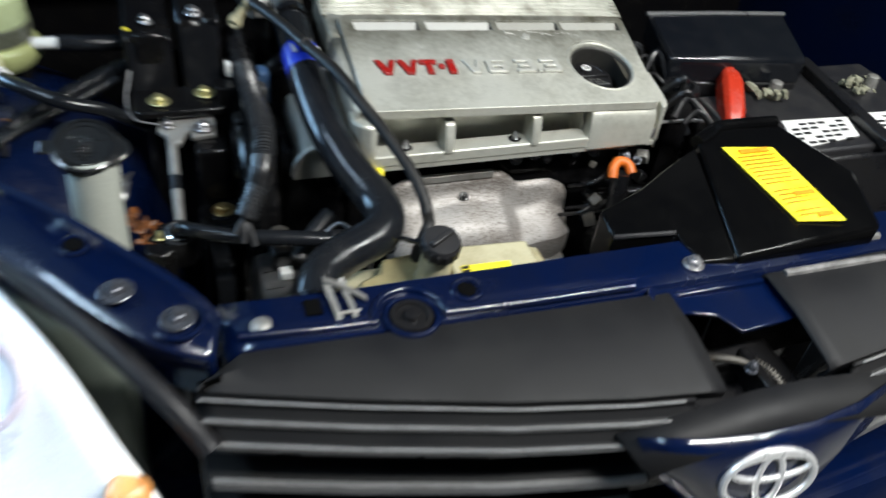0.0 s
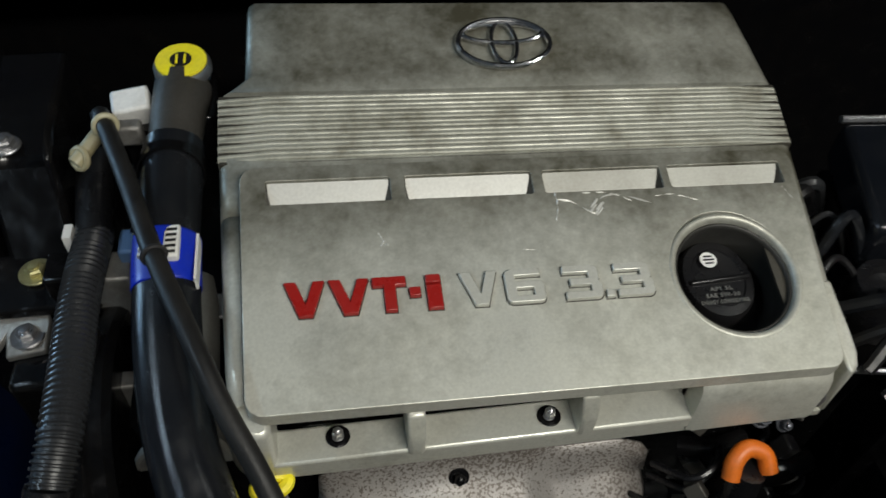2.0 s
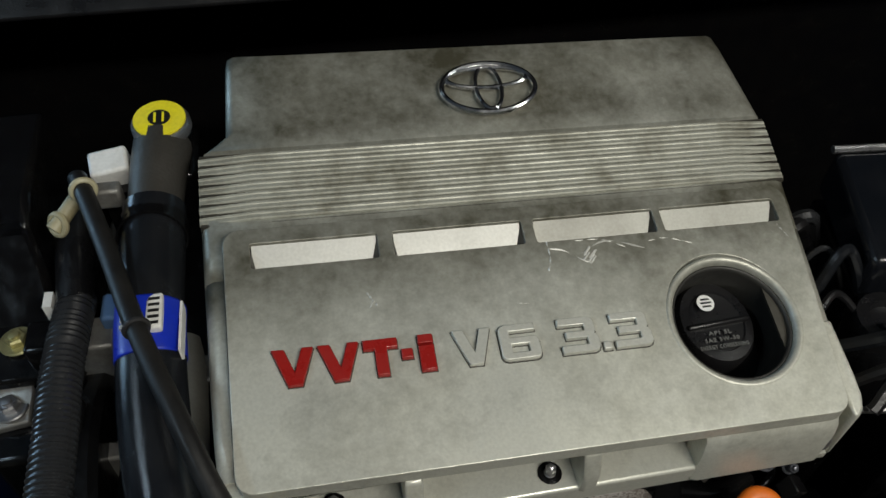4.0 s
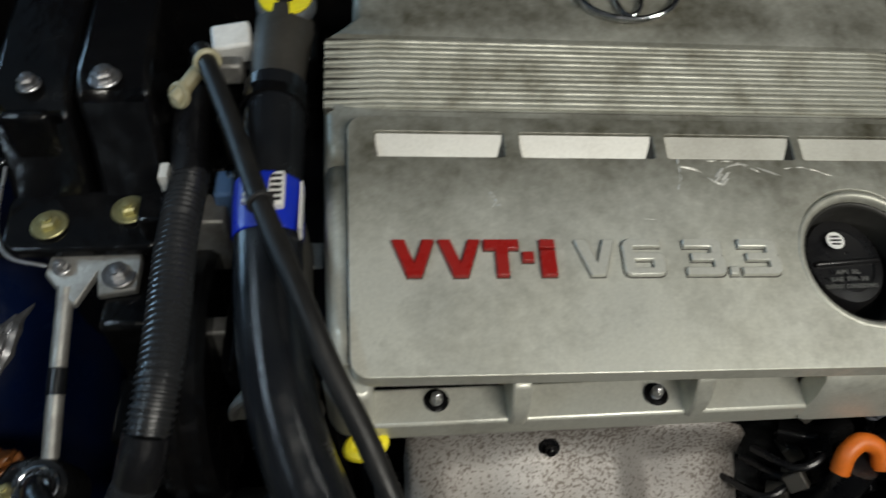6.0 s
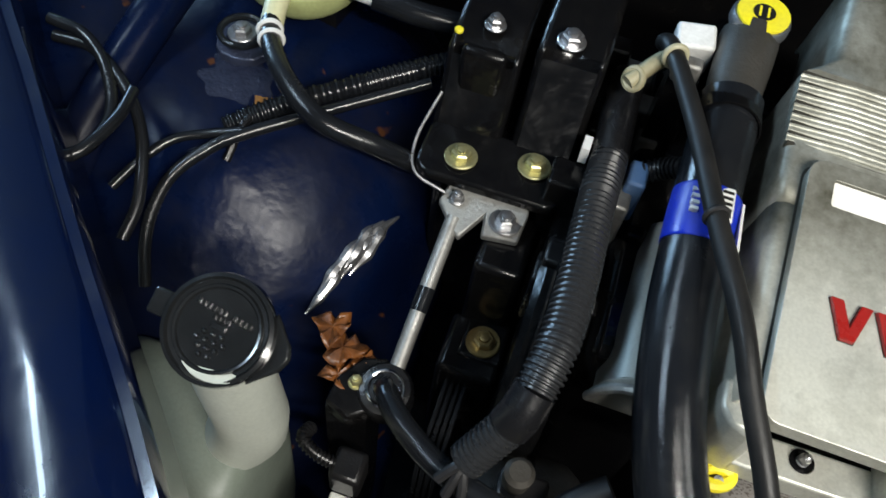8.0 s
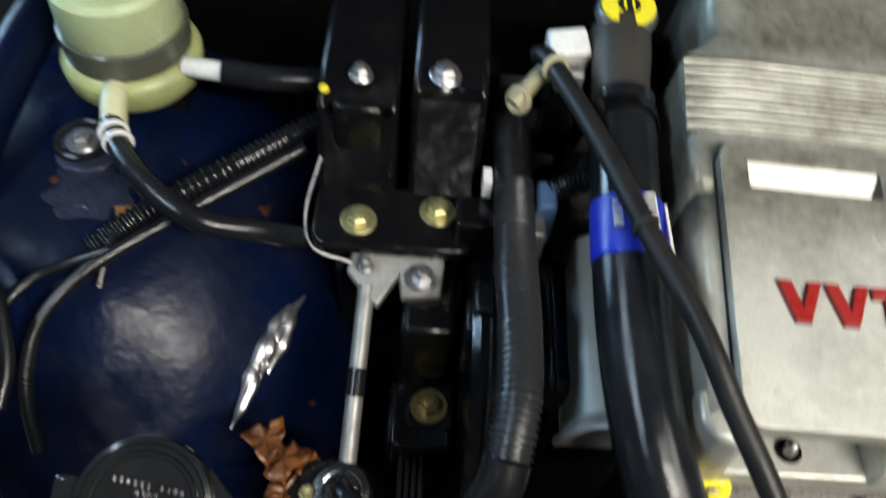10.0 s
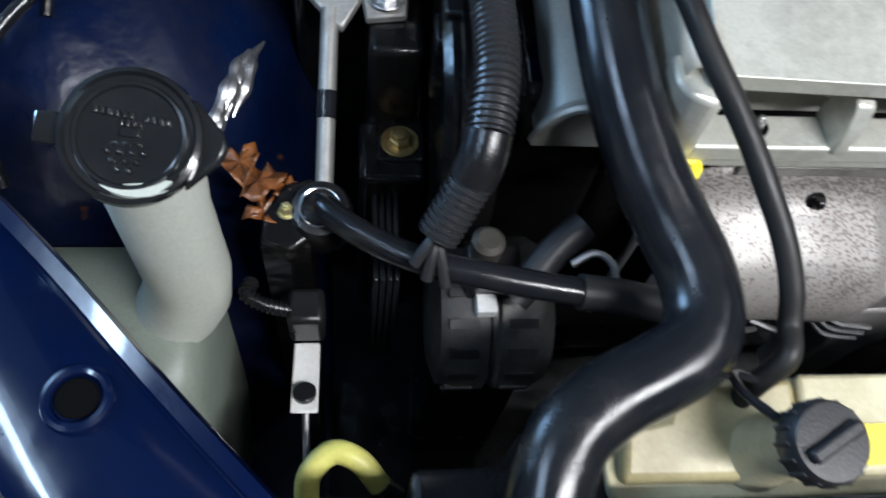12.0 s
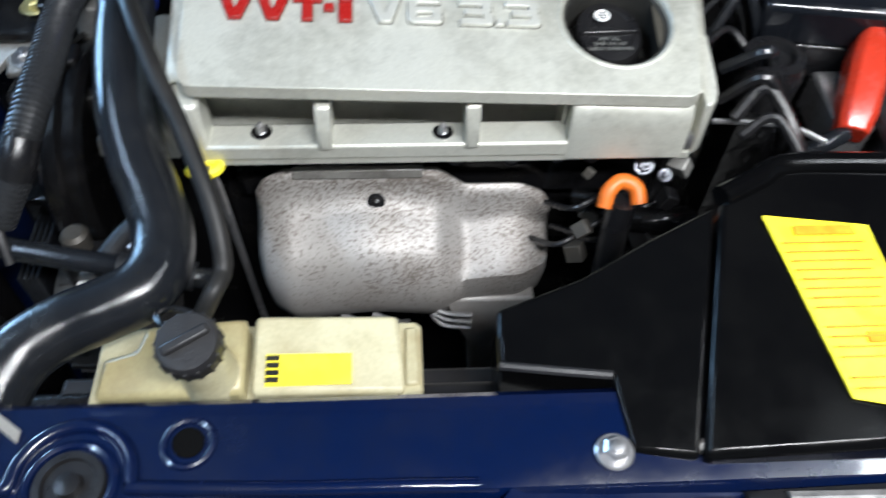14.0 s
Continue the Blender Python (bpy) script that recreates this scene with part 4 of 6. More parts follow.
for x, y in ((0.373, 0.889), (0.540, 0.886)):
    part("bolt_recess", lathe(bmesh.new(), [(0.0085, 0.0), (0.0095, 0.0012), (0.0078, 0.0012), (0.0068, 0.0004)], (x, y, 0.9035)), DARK, cover, "dark bolt recess")
    bolt(cover, (x, y, 0.9036), 0.0042, STEEL, 1.1)
# block letters: outlines in a unit square, then holes
GLYPHS = {
    "V": [[(0, 1), (0.30, 1), (0.52, 0.36), (0.72, 1), (1, 1), (0.68, 0), (0.34, 0)]],
    "T": [[(0, 1), (0, 0.74), (0.33, 0.74), (0.33, 0), (0.68, 0), (0.68, 0.74), (1, 0.74), (1, 1)]],
    "-": [[(0, 0.40), (1, 0.40), (1, 0.66), (0, 0.66)]],
    "i": [[(0, 0), (1, 0), (1, 0.70), (0, 0.70)]],
    "dot": [[(0, 0.76), (1, 0.76), (1, 1), (0, 1)]],
    "6": [[(0.16, 1), (0.06, 0.95), (0, 0.86), (0, 0.13), (0.05, 0.04), (0.15, 0), (0.86, 0), (0.96, 0.04), (1, 0.13), (1, 0.50), (0.95, 0.60), (0.84, 0.63), (0.27, 0.63), (0.27, 0.80), (0.94, 0.80), (0.94, 1)], [(0.28, 0.20), (0.28, 0.43), (0.72, 0.43), (0.72, 0.20)]],
    "3": [[(0, 1), (0, 0.79), (0.68, 0.79), (0.68, 0.61), (0.16, 0.61), (0.16, 0.41), (0.71, 0.41), (0.71, 0.21), (0, 0.21), (0, 0), (0.86, 0), (0.96, 0.05), (1, 0.14), (1, 0.42), (0.92, 0.51), (0.96, 0.60), (0.96, 0.87), (0.92, 0.96), (0.82, 1)]],
    ".": [[(0, 0), (1, 0), (1, 0.22), (0, 0.22)]],
}


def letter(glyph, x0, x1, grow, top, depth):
    """One raised letter on the panel; grow widens its outline for the shade painted round it."""
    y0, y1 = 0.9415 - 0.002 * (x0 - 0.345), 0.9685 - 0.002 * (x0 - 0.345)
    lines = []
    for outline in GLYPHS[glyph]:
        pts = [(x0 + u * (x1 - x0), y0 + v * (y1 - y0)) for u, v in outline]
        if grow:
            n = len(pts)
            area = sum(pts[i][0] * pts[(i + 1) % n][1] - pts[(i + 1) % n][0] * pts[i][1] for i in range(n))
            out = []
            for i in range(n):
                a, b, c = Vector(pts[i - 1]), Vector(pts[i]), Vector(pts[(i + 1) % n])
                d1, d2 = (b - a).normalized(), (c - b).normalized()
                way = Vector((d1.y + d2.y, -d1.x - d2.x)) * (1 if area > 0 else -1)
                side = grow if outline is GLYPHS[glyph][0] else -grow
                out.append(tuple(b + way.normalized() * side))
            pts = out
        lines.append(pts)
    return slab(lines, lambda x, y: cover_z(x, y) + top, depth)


for glyph, x0, x1, paint in (("V", 0.3426, 0.3728, RED), ("V", 0.3752, 0.4056, RED), ("T", 0.4080, 0.4335, RED), ("-", 0.4355, 0.4440, RED), ("i", 0.4485, 0.4600, RED), ("dot", 0.4485, 0.4600, RED), ("V", 0.4742, 0.5041, LETTER), ("6", 0.5094, 0.5400, LETTER), ("3", 0.5559, 0.5862, LETTER), (".", 0.5885, 0.5950, LETTER), ("3", 0.5982, 0.6290, LETTER)):
    # a wider dark copy below paints the shade of the letter's sides
    part("letter_shade", letter(glyph, x0, x1, 0.0009, 0.0073, 0.002), DARKFILL, cover, "dark outline of painted shade round the letter")
    ob = part("letter", letter(glyph, x0, x1, 0, 0.0108, 0.0045), paint, cover, "raised red letter" if paint is RED else "raised silver letter", bevel=0.0007)
badge("badge", cover, (0.551, 1.194, cover_z(0.551, 1.194) + 0.001), 0.043, 0.0265, pose(0, 0, 0, 15.6, 2, 0), 0.0030)

# oil cap in the well
cap = thing("oil_filler_cap", (0.705, 0.9715, wz - 0.047), "black plastic oil filler cap with raised lettering", "oil cap")
tilt = pose(0, 0, 0, 9.6, 2, 0)
bm = lathe(bmesh.new(), [(0.030, 0.0), (0.033, 0.004), (0.033, 0.022), (0.031, 0.026), (0.024, 0.027), (0.023, 0.0255)], (0.7015, 0.9770, wz - 0.047), tilt @ Matrix.Diagonal((0.98, 1.16, 1, 1)), 40)
part("cap_body", bm, BLACK, cap)
part("grip", box(bmesh.new(), (-0.028, -0.001, 0.022), (0.028, 0.0035, 0.0295), Matrix.Translation((0.7015, 0.9730, wz - 0.047)) @ tilt @ pose(0, 0, 0, 0, 0, 4)), BLACK, cap, bevel=0.002)
part("oil_symbol", lathe(bmesh.new(), [(0.0075, 0.0355), (0.0075, 0.0362), (0.0002, 0.0362)], (0.6955, 0.9935, wz - 0.0500), tilt, 20), WHITE, cap, "small round white symbol")
for k in range(3):
    part("symbol_bar", box(bmesh.new(), (-0.0048 + 0.001 * abs(k - 1), -0.0008, 0.0362), (0.0048 - 0.001 * abs(k - 1), 0.0008, 0.0366), Matrix.Translation((0.6955, 0.9935 + 0.0032 * (k - 1), wz - 0.0500 + 0.00054 * (k - 1))) @ tilt), INK, cap)
for line, y0, y1, half in (("API SL", 0.9415, 0.945, 0.010), ("SAE 5W-30", 0.9355, 0.939, 0.015), ("ENERGY CONSERVING", 0.9295, 0.933, 0.021)):
    bm = words(line, 0.7005 - half, 0.7005 + half, y0 + 0.0185, y1 + 0.0185, 0.0008, 0.0)
    for v in bm.verts:
        v.co.z += wz - 0.047 + 0.0268 + 0.17 * (v.co.y - 0.9715)
    part("lettering", bm, FADEDPRINT, cap, "raised pale lettering")

# ---- engine mass ----
engine = thing("engine_block", (0.5, 1.1, 0.34), "greasy black engine block below the cover", "engine")
part("block", boxes(((0.30, 0.93, 0.34), (0.80, 1.30, 0.86))), DARK, engine, bevel=0.02)
part("cam_cover", boxes(((0.33, 0.915, 0.78), (0.77, 0.95, 0.868))), DARK, engine, bevel=0.008)
part("timing_case", boxes(((0.205, 0.93, 0.36), (0.30, 1.30, 0.885))), DARK, engine, bevel=0.012)
bm = disc(bmesh.new(), (0.150, 0.985, 0.790), 0.115, 0.045, pose(0, 0, 0, 0, 90, 0), 48, 0.006)
lathe(bm, [(0.118, 0.012), (0.122, 0.014), (0.122, 0.024), (0.118, 0.026)], (0.150, 0.985, 0.790), pose(0, 0, 0, 0, 90, 0), 48, False)
part("belt_cover", bm, DARK, engine, "glossy black round belt cover")
rows = []
for y, grow, drop in ((0.902, 0.004, 0.004), (0.906, 0.005, 0.0), (0.912, 0.0, 0.004), (0.96, 0.0, 0.0), (1.04, -0.002, 0.0), (1.075, -0.006, 0.006)):
    rows.append([(0.252 + (0.031 + grow) * math.cos(math.pi * k / 12), y, 0.862 - drop + (0.046 + grow) * math.sin(math.pi * k / 12)) for k in range(13)] + [(0.222 - grow, y, 0.858), (0.282 + grow, y, 0.858)])
part("camshaft_housing", loft(bmesh.new(), rows, ring=True), DIMPALE, engine, "dull silver rounded camshaft housing", bevel=0.002)
part("housing_lip", tube(bmesh.new(), [(0.217, 0.902, 0.866), (0.222, 0.899, 0.888), (0.235, 0.898, 0.905), (0.252, 0.897, 0.911), (0.275, 0.898, 0.902)], 0.0042, 8), CAST, engine, "bright worn lip")
bm = boxes(((0.088, 0.93, 0.50), (0.146, 0.995, 0.765)), ((0.095, 0.99, 0.60), (0.14, 1.06, 0.86)))
part("front_bracket", bm, DARK, engine, "black front bracket", bevel=0.006)
bolt(engine, (0.124, 0.968, 0.768), 0.010, mat("brassy_bolt", (0.36, 0.25, 0.10), 0.35, 0.8, (0.1, 0.07, 0.04), 0.5, 80, 400, 0.1), 1.7, label="brassy flange bolt")
part("bolt_boss", boxes(((0.103, 0.948, 0.74), (0.146, 1.0, 0.768))), DARK, engine, bevel=0.004)
for k in range(4):
    part("belt_rib", boxes(((0.100 + 0.006 * k, 0.845, 0.56), (0.1045 + 0.006 * k, 0.945, 0.742))), RUBBER, engine, bevel=0.001)
rnd = random.Random(4)
for k in range(26):
    x, y = rnd.uniform(0.15, 0.30), rnd.uniform(0.98, 1.30)
    z = rnd.uniform(0.86, 0.915)
    s = rnd.uniform(0.008, 0.022)
    part("fitting", boxes(((x - s, y - s, z - 0.06), (x + s, y + s * 0.7, z + 0.01))), rnd.choice((DARK, BLACK, CAST, DARK)), engine, bevel=0.003)

for x, y, z, s in ((0.50, 0.905, 0.862, 0.008), (0.555, 0.900, 0.858, 0.010), (0.585, 0.900, 0.862, 0.009), (0.61, 0.90, 0.85, 0.006), (0.655, 0.895, 0.86, 0.007), (0.69, 0.90, 0.855, 0.008), (0.742, 0.89, 0.85, 0.010), (0.765, 0.885, 0.84, 0.007)):
    bolt(engine, (x, y, z), s * 0.7, DULLSTEEL, 1.5, pose(0, 0, 0, 40, 0, 0))
part("fuel_rail", tube(bmesh.new(), [(0.635, 0.893, 0.868), (0.69, 0.892, 0.870), (0.74, 0.890, 0.868)], 0.005, 8), STEEL, engine, "thin steel rail")
for x, y, z, r in ((0.71, 0.885, 0.80, 0.010), (0.72, 0.89, 0.77, 0.009), (0.765, 0.86, 0.79, 0.014), (0.715, 0.87, 0.735, 0.010), (0.76, 0.835, 0.76, 0.010)):
    part("fitting", tube(bmesh.new(), [(x - 0.03, y + 0.01, z), (x, y, z + 0.006), (x + 0.035, y + 0.012, z - 0.004)], r, 12), DARK, engine)

# small fittings and leads between the engine and the air box
rnd = random.Random(31)
for k in range(16):
    x, y, z = rnd.uniform(0.665, 0.79), rnd.uniform(0.845, 0.90), rnd.uniform(0.74, 0.84)
    s = rnd.uniform(0.004, 0.009)
    if k % 3:
        bm = box(bmesh.new(), (-s, -s, -s * 1.6), (s, s * 1.4, s), Matrix.Translation((x, y, z)) @ pose(0, 0, 0, rnd.uniform(-40, 40), rnd.uniform(-40, 40), rnd.uniform(0, 90)))
        part("fitting", bm, rnd.choice((SOOTY, SOOTY, CAST, BLACK)), engine, bevel=0.0015)
    else:
        part("lead", tube(bmesh.new(), [(x - 0.03, y + 0.02, z - 0.02), (x - 0.01, y - 0.008, z + 0.004), (x + 0.015, y, z + 0.010), (x + 0.035, y + 0.025, z - 0.015)], 0.0032, 8), BLACK, engine, "thin black lead")

# heat shield over the exhaust manifold
heat = thing("heat_shield", (0.5, 0.86, 0.75), "pitted silver exhaust heat shield with vent ribs", "heat shield")


def shield_row(x):
    e = min(1.0, max(0.0, (x - 0.352) / 0.03)) ** 0.5 * min(1.0, max(0.0, (0.657 - x) / 0.035)) ** 0.5
    step = min(1.0, max(0.0, (x - 0.535) / 0.03))
    prof = [(0.904, 0.838), (0.900, 0.819), (0.894, 0.802), (0.876, 0.791), (0.850, 0.781), (0.832, 0.764), (0.824, 0.738), (0.825, 0.706), (0.836, 0.676), (0.852, 0.655)]
    bulge = 0.004 * math.sin((x - 0.35) * 40)
    return [(x, 0.90 + (y - 0.90) * (0.55 + 0.45 * e) + 0.012 * step * (z < 0.80), 0.70 + (z - 0.70) * (0.80 + 0.2 * e) - 0.026 * step * (z > 0.75) - (bulge if z < 0.8 else 0)) for y, z in prof]


part("shield_skin", loft(bmesh.new(), [shield_row(0.352 + 0.305 * k / 40) for k in range(41)], caps=False), SHIELD, heat, sharp=60, solid=0.003)
part("folded_edge", boxes(((0.392, 0.896, 0.830), (0.522, 0.904, 0.842))), CAST, heat, bevel=0.001)
bolt(heat, (0.474, 0.889, 0.802), 0.0055, DARK, 1.7, pose(0, 0, 0, 45, 0, 0), label="rusty dark bolt")
leg = loft(bmesh.new(), [[(x0, y, z), (x1, y, z), (x1, y + 0.05, z), (x0, y + 0.05, z)] for x0, x1, y, z in ((0.545, 0.645, 0.832, 0.70), (0.555, 0.635, 0.828, 0.66), (0.575, 0.625, 0.835, 0.60), (0.585, 0.62, 0.84, 0.45))], ring=True)
part("down_leg", leg, SHIELD, heat, bevel=0.004)
for k in range(3):
    part("vent_rib", tube(bmesh.new(), [(0.523 + 0.004 * k, 0.838, 0.690 - 0.013 * k), (0.545, 0.828, 0.682 - 0.013 * k), (0.575, 0.822, 0.684 - 0.013 * k)], 0.003, 6), STEEL, heat, "bright vent rib edge")
for k in range(2):
    part("vent_rib", tube(bmesh.new(), [(0.43 + 0.035 * k, 0.838, 0.668), (0.455 + 0.035 * k, 0.829, 0.664), (0.475 + 0.03 * k, 0.834, 0.655)], 0.003, 6), STEEL, heat, "bright vent rib edge")

# ---- hoses and looms ----
hose = thing("radiator_hose", (0.19, 0.62, 0.88), "thick glossy black upper radiator hose, bent twice", "hose")
HOSE = [(0.2545, 1.128, 0.998), (0.253, 1.08, 0.990), (0.252, 1.024, 0.981), (0.254, 0.95, 0.962), (0.262, 0.885, 0.942), (0.275, 0.84, 0.924), (0.290, 0.806, 0.911), (0.302, 0.775, 0.904), (0.304, 0.744, 0.900), (0.292, 0.720, 0.898), (0.268, 0.706, 0.896), (0.238, 0.692, 0.894), (0.212, 0.673, 0.891), (0.198, 0.648, 0.886), (0.190, 0.615, 0.876)]
part("hose_body", tube(bmesh.new(), HOSE, 0.0255, 22), RUBBER, hose, sharp=80)
bm = tube(bmesh.new(), [(0.2525, 1.034, 0.9828), (0.252, 1.015, 0.979), (0.2525, 0.992, 0.973)], 0.0263, 24, ends=False)
sleeve = part("paper_sleeve", bm, BLUELAB, hose, "bright blue paper sleeve", sharp=80, solid=0.0005)
part("white_patch", boxes(((0.255, 0.998, 0.999), (0.267, 1.03, 1.0075))), WHITE, hose, "white printed patch", bevel=0.002)
part("white_flap", boxes(((0.2765, 0.985, 0.981), (0.2785, 1.03, 0.994))), WHITE, hose, "curled white paper edge")
bm = bmesh.new()
for k in range(4):
    box(bm, (0.2365, 1.003 + 0.006 * k, 1.000), (0.2425, 1.006 + 0.006 * k, 1.004))
part("printed_bars", bm, WHITE, hose, "small unreadable white print")
bm = bmesh.new()
for k in range(5):
    box(bm, (0.257, 1.001 + 0.0055 * k, 1.0075), (0.265, 1.0035 + 0.0055 * k, 1.0079))
part("printed_bars", bm, INK, hose, "small unreadable black print")
bm = bmesh.new()
for k in range(20):
    i = 46 + k
    p = smooth_path(HOSE, 10)[i]
    box(bm, (-0.002, -0.0045, 0.0), (0.002, 0.0045, 0.0006), Matrix.Translation(p + Vector((-0.0135, 0, 0.0216))) @ pose(0, 0, 0, 0, -32, 20))
part("printed_bars", bm, mat("faded_blue_print", (0.10, 0.15, 0.26), 0.5, 0, (0.03, 0.04, 0.07), 0.4, 60, 300, 0.0), hose, "faded blue print along the hose")
for at, w in (((0.191, 0.622, 0.879), pose(0, 0, 0, 75, 0, 14)), ((0.2535, 1.105, 0.994), pose(0, 0, 0, 82, 0, 0))):
    clampm = CHROME if at[1] < 0.8 else DARK
    bm = lathe(bmesh.new(), [(0.0262, -0.008), (0.0278, -0.008), (0.0278, 0.008), (0.0262, 0.008)], at, w, 32, False)
    part("hose_clamp", bm, clampm, hose, "shiny hose clamp" if at[1] < 0.8 else "black hose clamp")
part("clamp_ear", boxes(((0.16, 0.612, 0.893), (0.176, 0.632, 0.904))), CHROME, hose, bevel=0.003)

thin = thing("vent_hose", (0.198, 1.149, 1.0), "thin black rubber hose running over the radiator hose", "hose")
THIN = [(0.190, 1.168, 1.004), (0.198, 1.149, 1.013), (0.228, 1.065, 1.018), (0.2525, 0.992, 1.0160), (0.280, 0.923, 1.010), (0.300, 0.876, 0.992), (0.320, 0.838, 0.973), (0.336, 0.804, 0.954), (0.348, 0.776, 0.937), (0.355, 0.752, 0.920), (0.356, 0.733, 0.905), (0.350, 0.713, 0.903), (0.337, 0.703, 0.880), (0.334, 0.70, 0.862)]
part("hose_body", tube(bmesh.new(), THIN, 0.0078, 14), DULLRUBBER, thin, sharp=80)
part("end_clip", torus(bmesh.new(), (0.2005, 1.143, 1.0135), 0.0088, 0.0028, pose(0, 0, 0, 75, 0, 20)), CREAM, thin, "pale plastic hose clip")
part("tie", torus(bmesh.new(), (0.2525, 0.992, 1.0160), 0.0082, 0.002, pose(0, 0, 0, 80, 0, 22)), GREY, thin, "grey tie")

loomt = thing("wiring_loom", (0.14, 0.82, 0.86), "grey ribbed plastic wiring conduit with black tape", "wiring loom")
LOOMP = [(0.178, 1.092, 0.937), (0.177, 1.02, 0.944), (0.179, 0.951, 0.943), (0.178, 0.900, 0.938), (0.172, 0.862, 0.925)]
part("conduit", corrugated(LOOMP, 0.0152, 0.0052, 0.0011, 16), LOOM, loomt)
part("tape_wrap", tube(bmesh.new(), [(0.172, 0.864, 0.926), (0.168, 0.850, 0.915), (0.163, 0.842, 0.902)], 0.0168, 14), BLACK, loomt, "black tape wrap")
part("conduit", corrugated([(0.163, 0.842, 0.902), (0.152, 0.830, 0.885), (0.141, 0.818, 0.868)], 0.0145, 0.0052, 0.0011, 14), LOOM, loomt)
part("tape_wrap", tube(bmesh.new(), [(0.173, 1.17, 0.955), (0.175, 1.13, 0.948), (0.178, 1.088, 0.938)], 0.016, 14), BLACK, loomt, "black tape wrap")
for a, b in (((0.145, 0.820, 0.872), (0.125, 0.802, 0.855)), ((0.141, 0.818, 0.868), (0.134, 0.795, 0.845)), ((0.139, 0.82, 0.868), (0.148, 0.792, 0.84))):
    part("loose_wire", tube(bmesh.new(), [a, Vector(a).lerp(Vector(b), 0.5) + Vector((0, 0, 0.004)), b], 0.0042, 8), GREY, loomt)
part("white_tag", boxes(((0.153, 1.082, 0.926), (0.160, 1.098, 0.944))), WHITE, loomt, "white tag")

cool = thing("bypass_hose", (0.058, 0.872, 0.80), "black rubber hose with a bright ring at its end", "hose")
part("hose_body", tube(bmesh.new(), [(0.057, 0.878, 0.80), (0.060, 0.868, 0.822), (0.074, 0.850, 0.832), (0.095, 0.832, 0.838), (0.131, 0.812, 0.842), (0.188, 0.797, 0.843), (0.252, 0.787, 0.838), (0.305, 0.782, 0.828), (0.33, 0.79, 0.81)], 0.0105, 16), RUBBER, cool, sharp=80)
part("collar", lathe(bmesh.new(), [(0.024, -0.05), (0.025, -0.008), (0.022, 0.0), (0.0135, 0.002)], (0.058, 0.873, 0.812), pose(0, 0, 0, 14, 0, 0), 24), BLACK, cool, "black collar")
part("ring", torus(bmesh.new(), (0.058, 0.8725, 0.8145), 0.0155, 0.0018, pose(0, 0, 0, 14, 0, 0)), CHROME, cool, "bright metal ring")
part("hose_boot", tube(bmesh.new(), [(0.245, 0.788, 0.839), (0.275, 0.786, 0.835), (0.31, 0.783, 0.826)], 0.0135, 14), GREY, cool, "thicker hose end")

# filler neck and radiator cap
neck = thing("filler_neck", (0.256, 1.15, 0.98), "sooty aluminium coolant filler neck on the engine", "filler neck")
part("pipe", tube(bmesh.new(), [(0.2545, 1.10, 0.994), (0.255, 1.14, 0.998), (0.257, 1.17, 1.003), (0.259, 1.20, 1.004)], lambda s, d: 0.021 + 0.004 * s, 18), SOOTY, neck)
part("cup", lathe(bmesh.new(), [(0.018, -0.05), (0.021, -0.012), (0.0245, -0.010), (0.0245, -0.006)], (0.261, 1.209, 1.022), pose(0, 0, 0, 4, 0, 0), 28), CHROME, neck)
part("stand", boxes(((0.235, 1.18, 0.80), (0.285, 1.25, 0.985))), DARK, neck, bevel=0.006)
t4 = pose(0, 0, 0, 4, 0, 0)
bm = lathe(bmesh.new(), [(0.0235, -0.008), (0.0255, -0.006), (0.0255, 0.0), (0.0235, 0.004), (0.015, 0.0055)], (0.261, 1.209, 1.022), t4, 36)
rcap = part("radiator_cap", bm, STEEL, neck, "steel pressure cap with a yellow disc")
for a in (0, 180):
    part("cap_ear", box(bmesh.new(), (-0.007, 0.022, -0.006), (0.007, 0.0295, -0.001), Matrix.Translation((0.261, 1.209, 1.022)) @ t4 @ pose(0, 0, 0, 0, 0, a + 5)), STEEL, rcap, bevel=0.001)
part("cap_label", lathe(bmesh.new(), [(0.0225, 0.0045), (0.0222, 0.0064), (0.0002, 0.0068)], (0.261, 1.209, 1.022), t4, 36), YELLOW, rcap, "yellow disc")
bm = lathe(bmesh.new(), [(0.0095, 0.0069), (0.0095, 0.0074), (0.0002, 0.0074)], (0.261, 1.209, 1.022), t4, 24)
part("symbol", bm, INK, rcap, "round black symbol")
bm = bmesh.new()
for dx in (-0.0035, 0.0035):
    box(bm, (dx - 0.001, -0.006, 0.0074), (dx + 0.001, 0.006, 0.0078), Matrix.Translation((0.261, 1.209, 1.022)) @ t4)
part("symbol_bars", bm, YELLOW, rcap)

sensor = thing("hose_valve", (0.18, 1.17, 0.99), "white and dark metal valve block on the engine", "valve")
block = box(bmesh.new(), (-0.0165, -0.013, -0.030), (0.0165, 0.013, 0.006), Matrix.Translation((0.215, 1.183, 1.004)) @ pose(0, 0, 0, 12, -4, 8))
part("white_block", block, WHITE, sensor, "white plastic valve body", bevel=0.003)
part("metal_band", boxes(((0.203, 1.146, 0.985), (0.226, 1.160, 1.006))), CAST, sensor, "dull metal band", bevel=0.003)
part("nipple", tube(bmesh.new(), [(0.203, 1.157, 1.006), (0.190, 1.147, 1.0), (0.178, 1.134, 0.992), (0.171, 1.126, 0.988)], 0.0068, 10), CREAM, sensor, "grimy cream nipple")
part("nipple_end", torus(bmesh.new(), (0.175, 1.130, 0.990), 0.0085, 0.003, pose(0, 0, 0, 60, 0, -40)), CREAM, sensor)
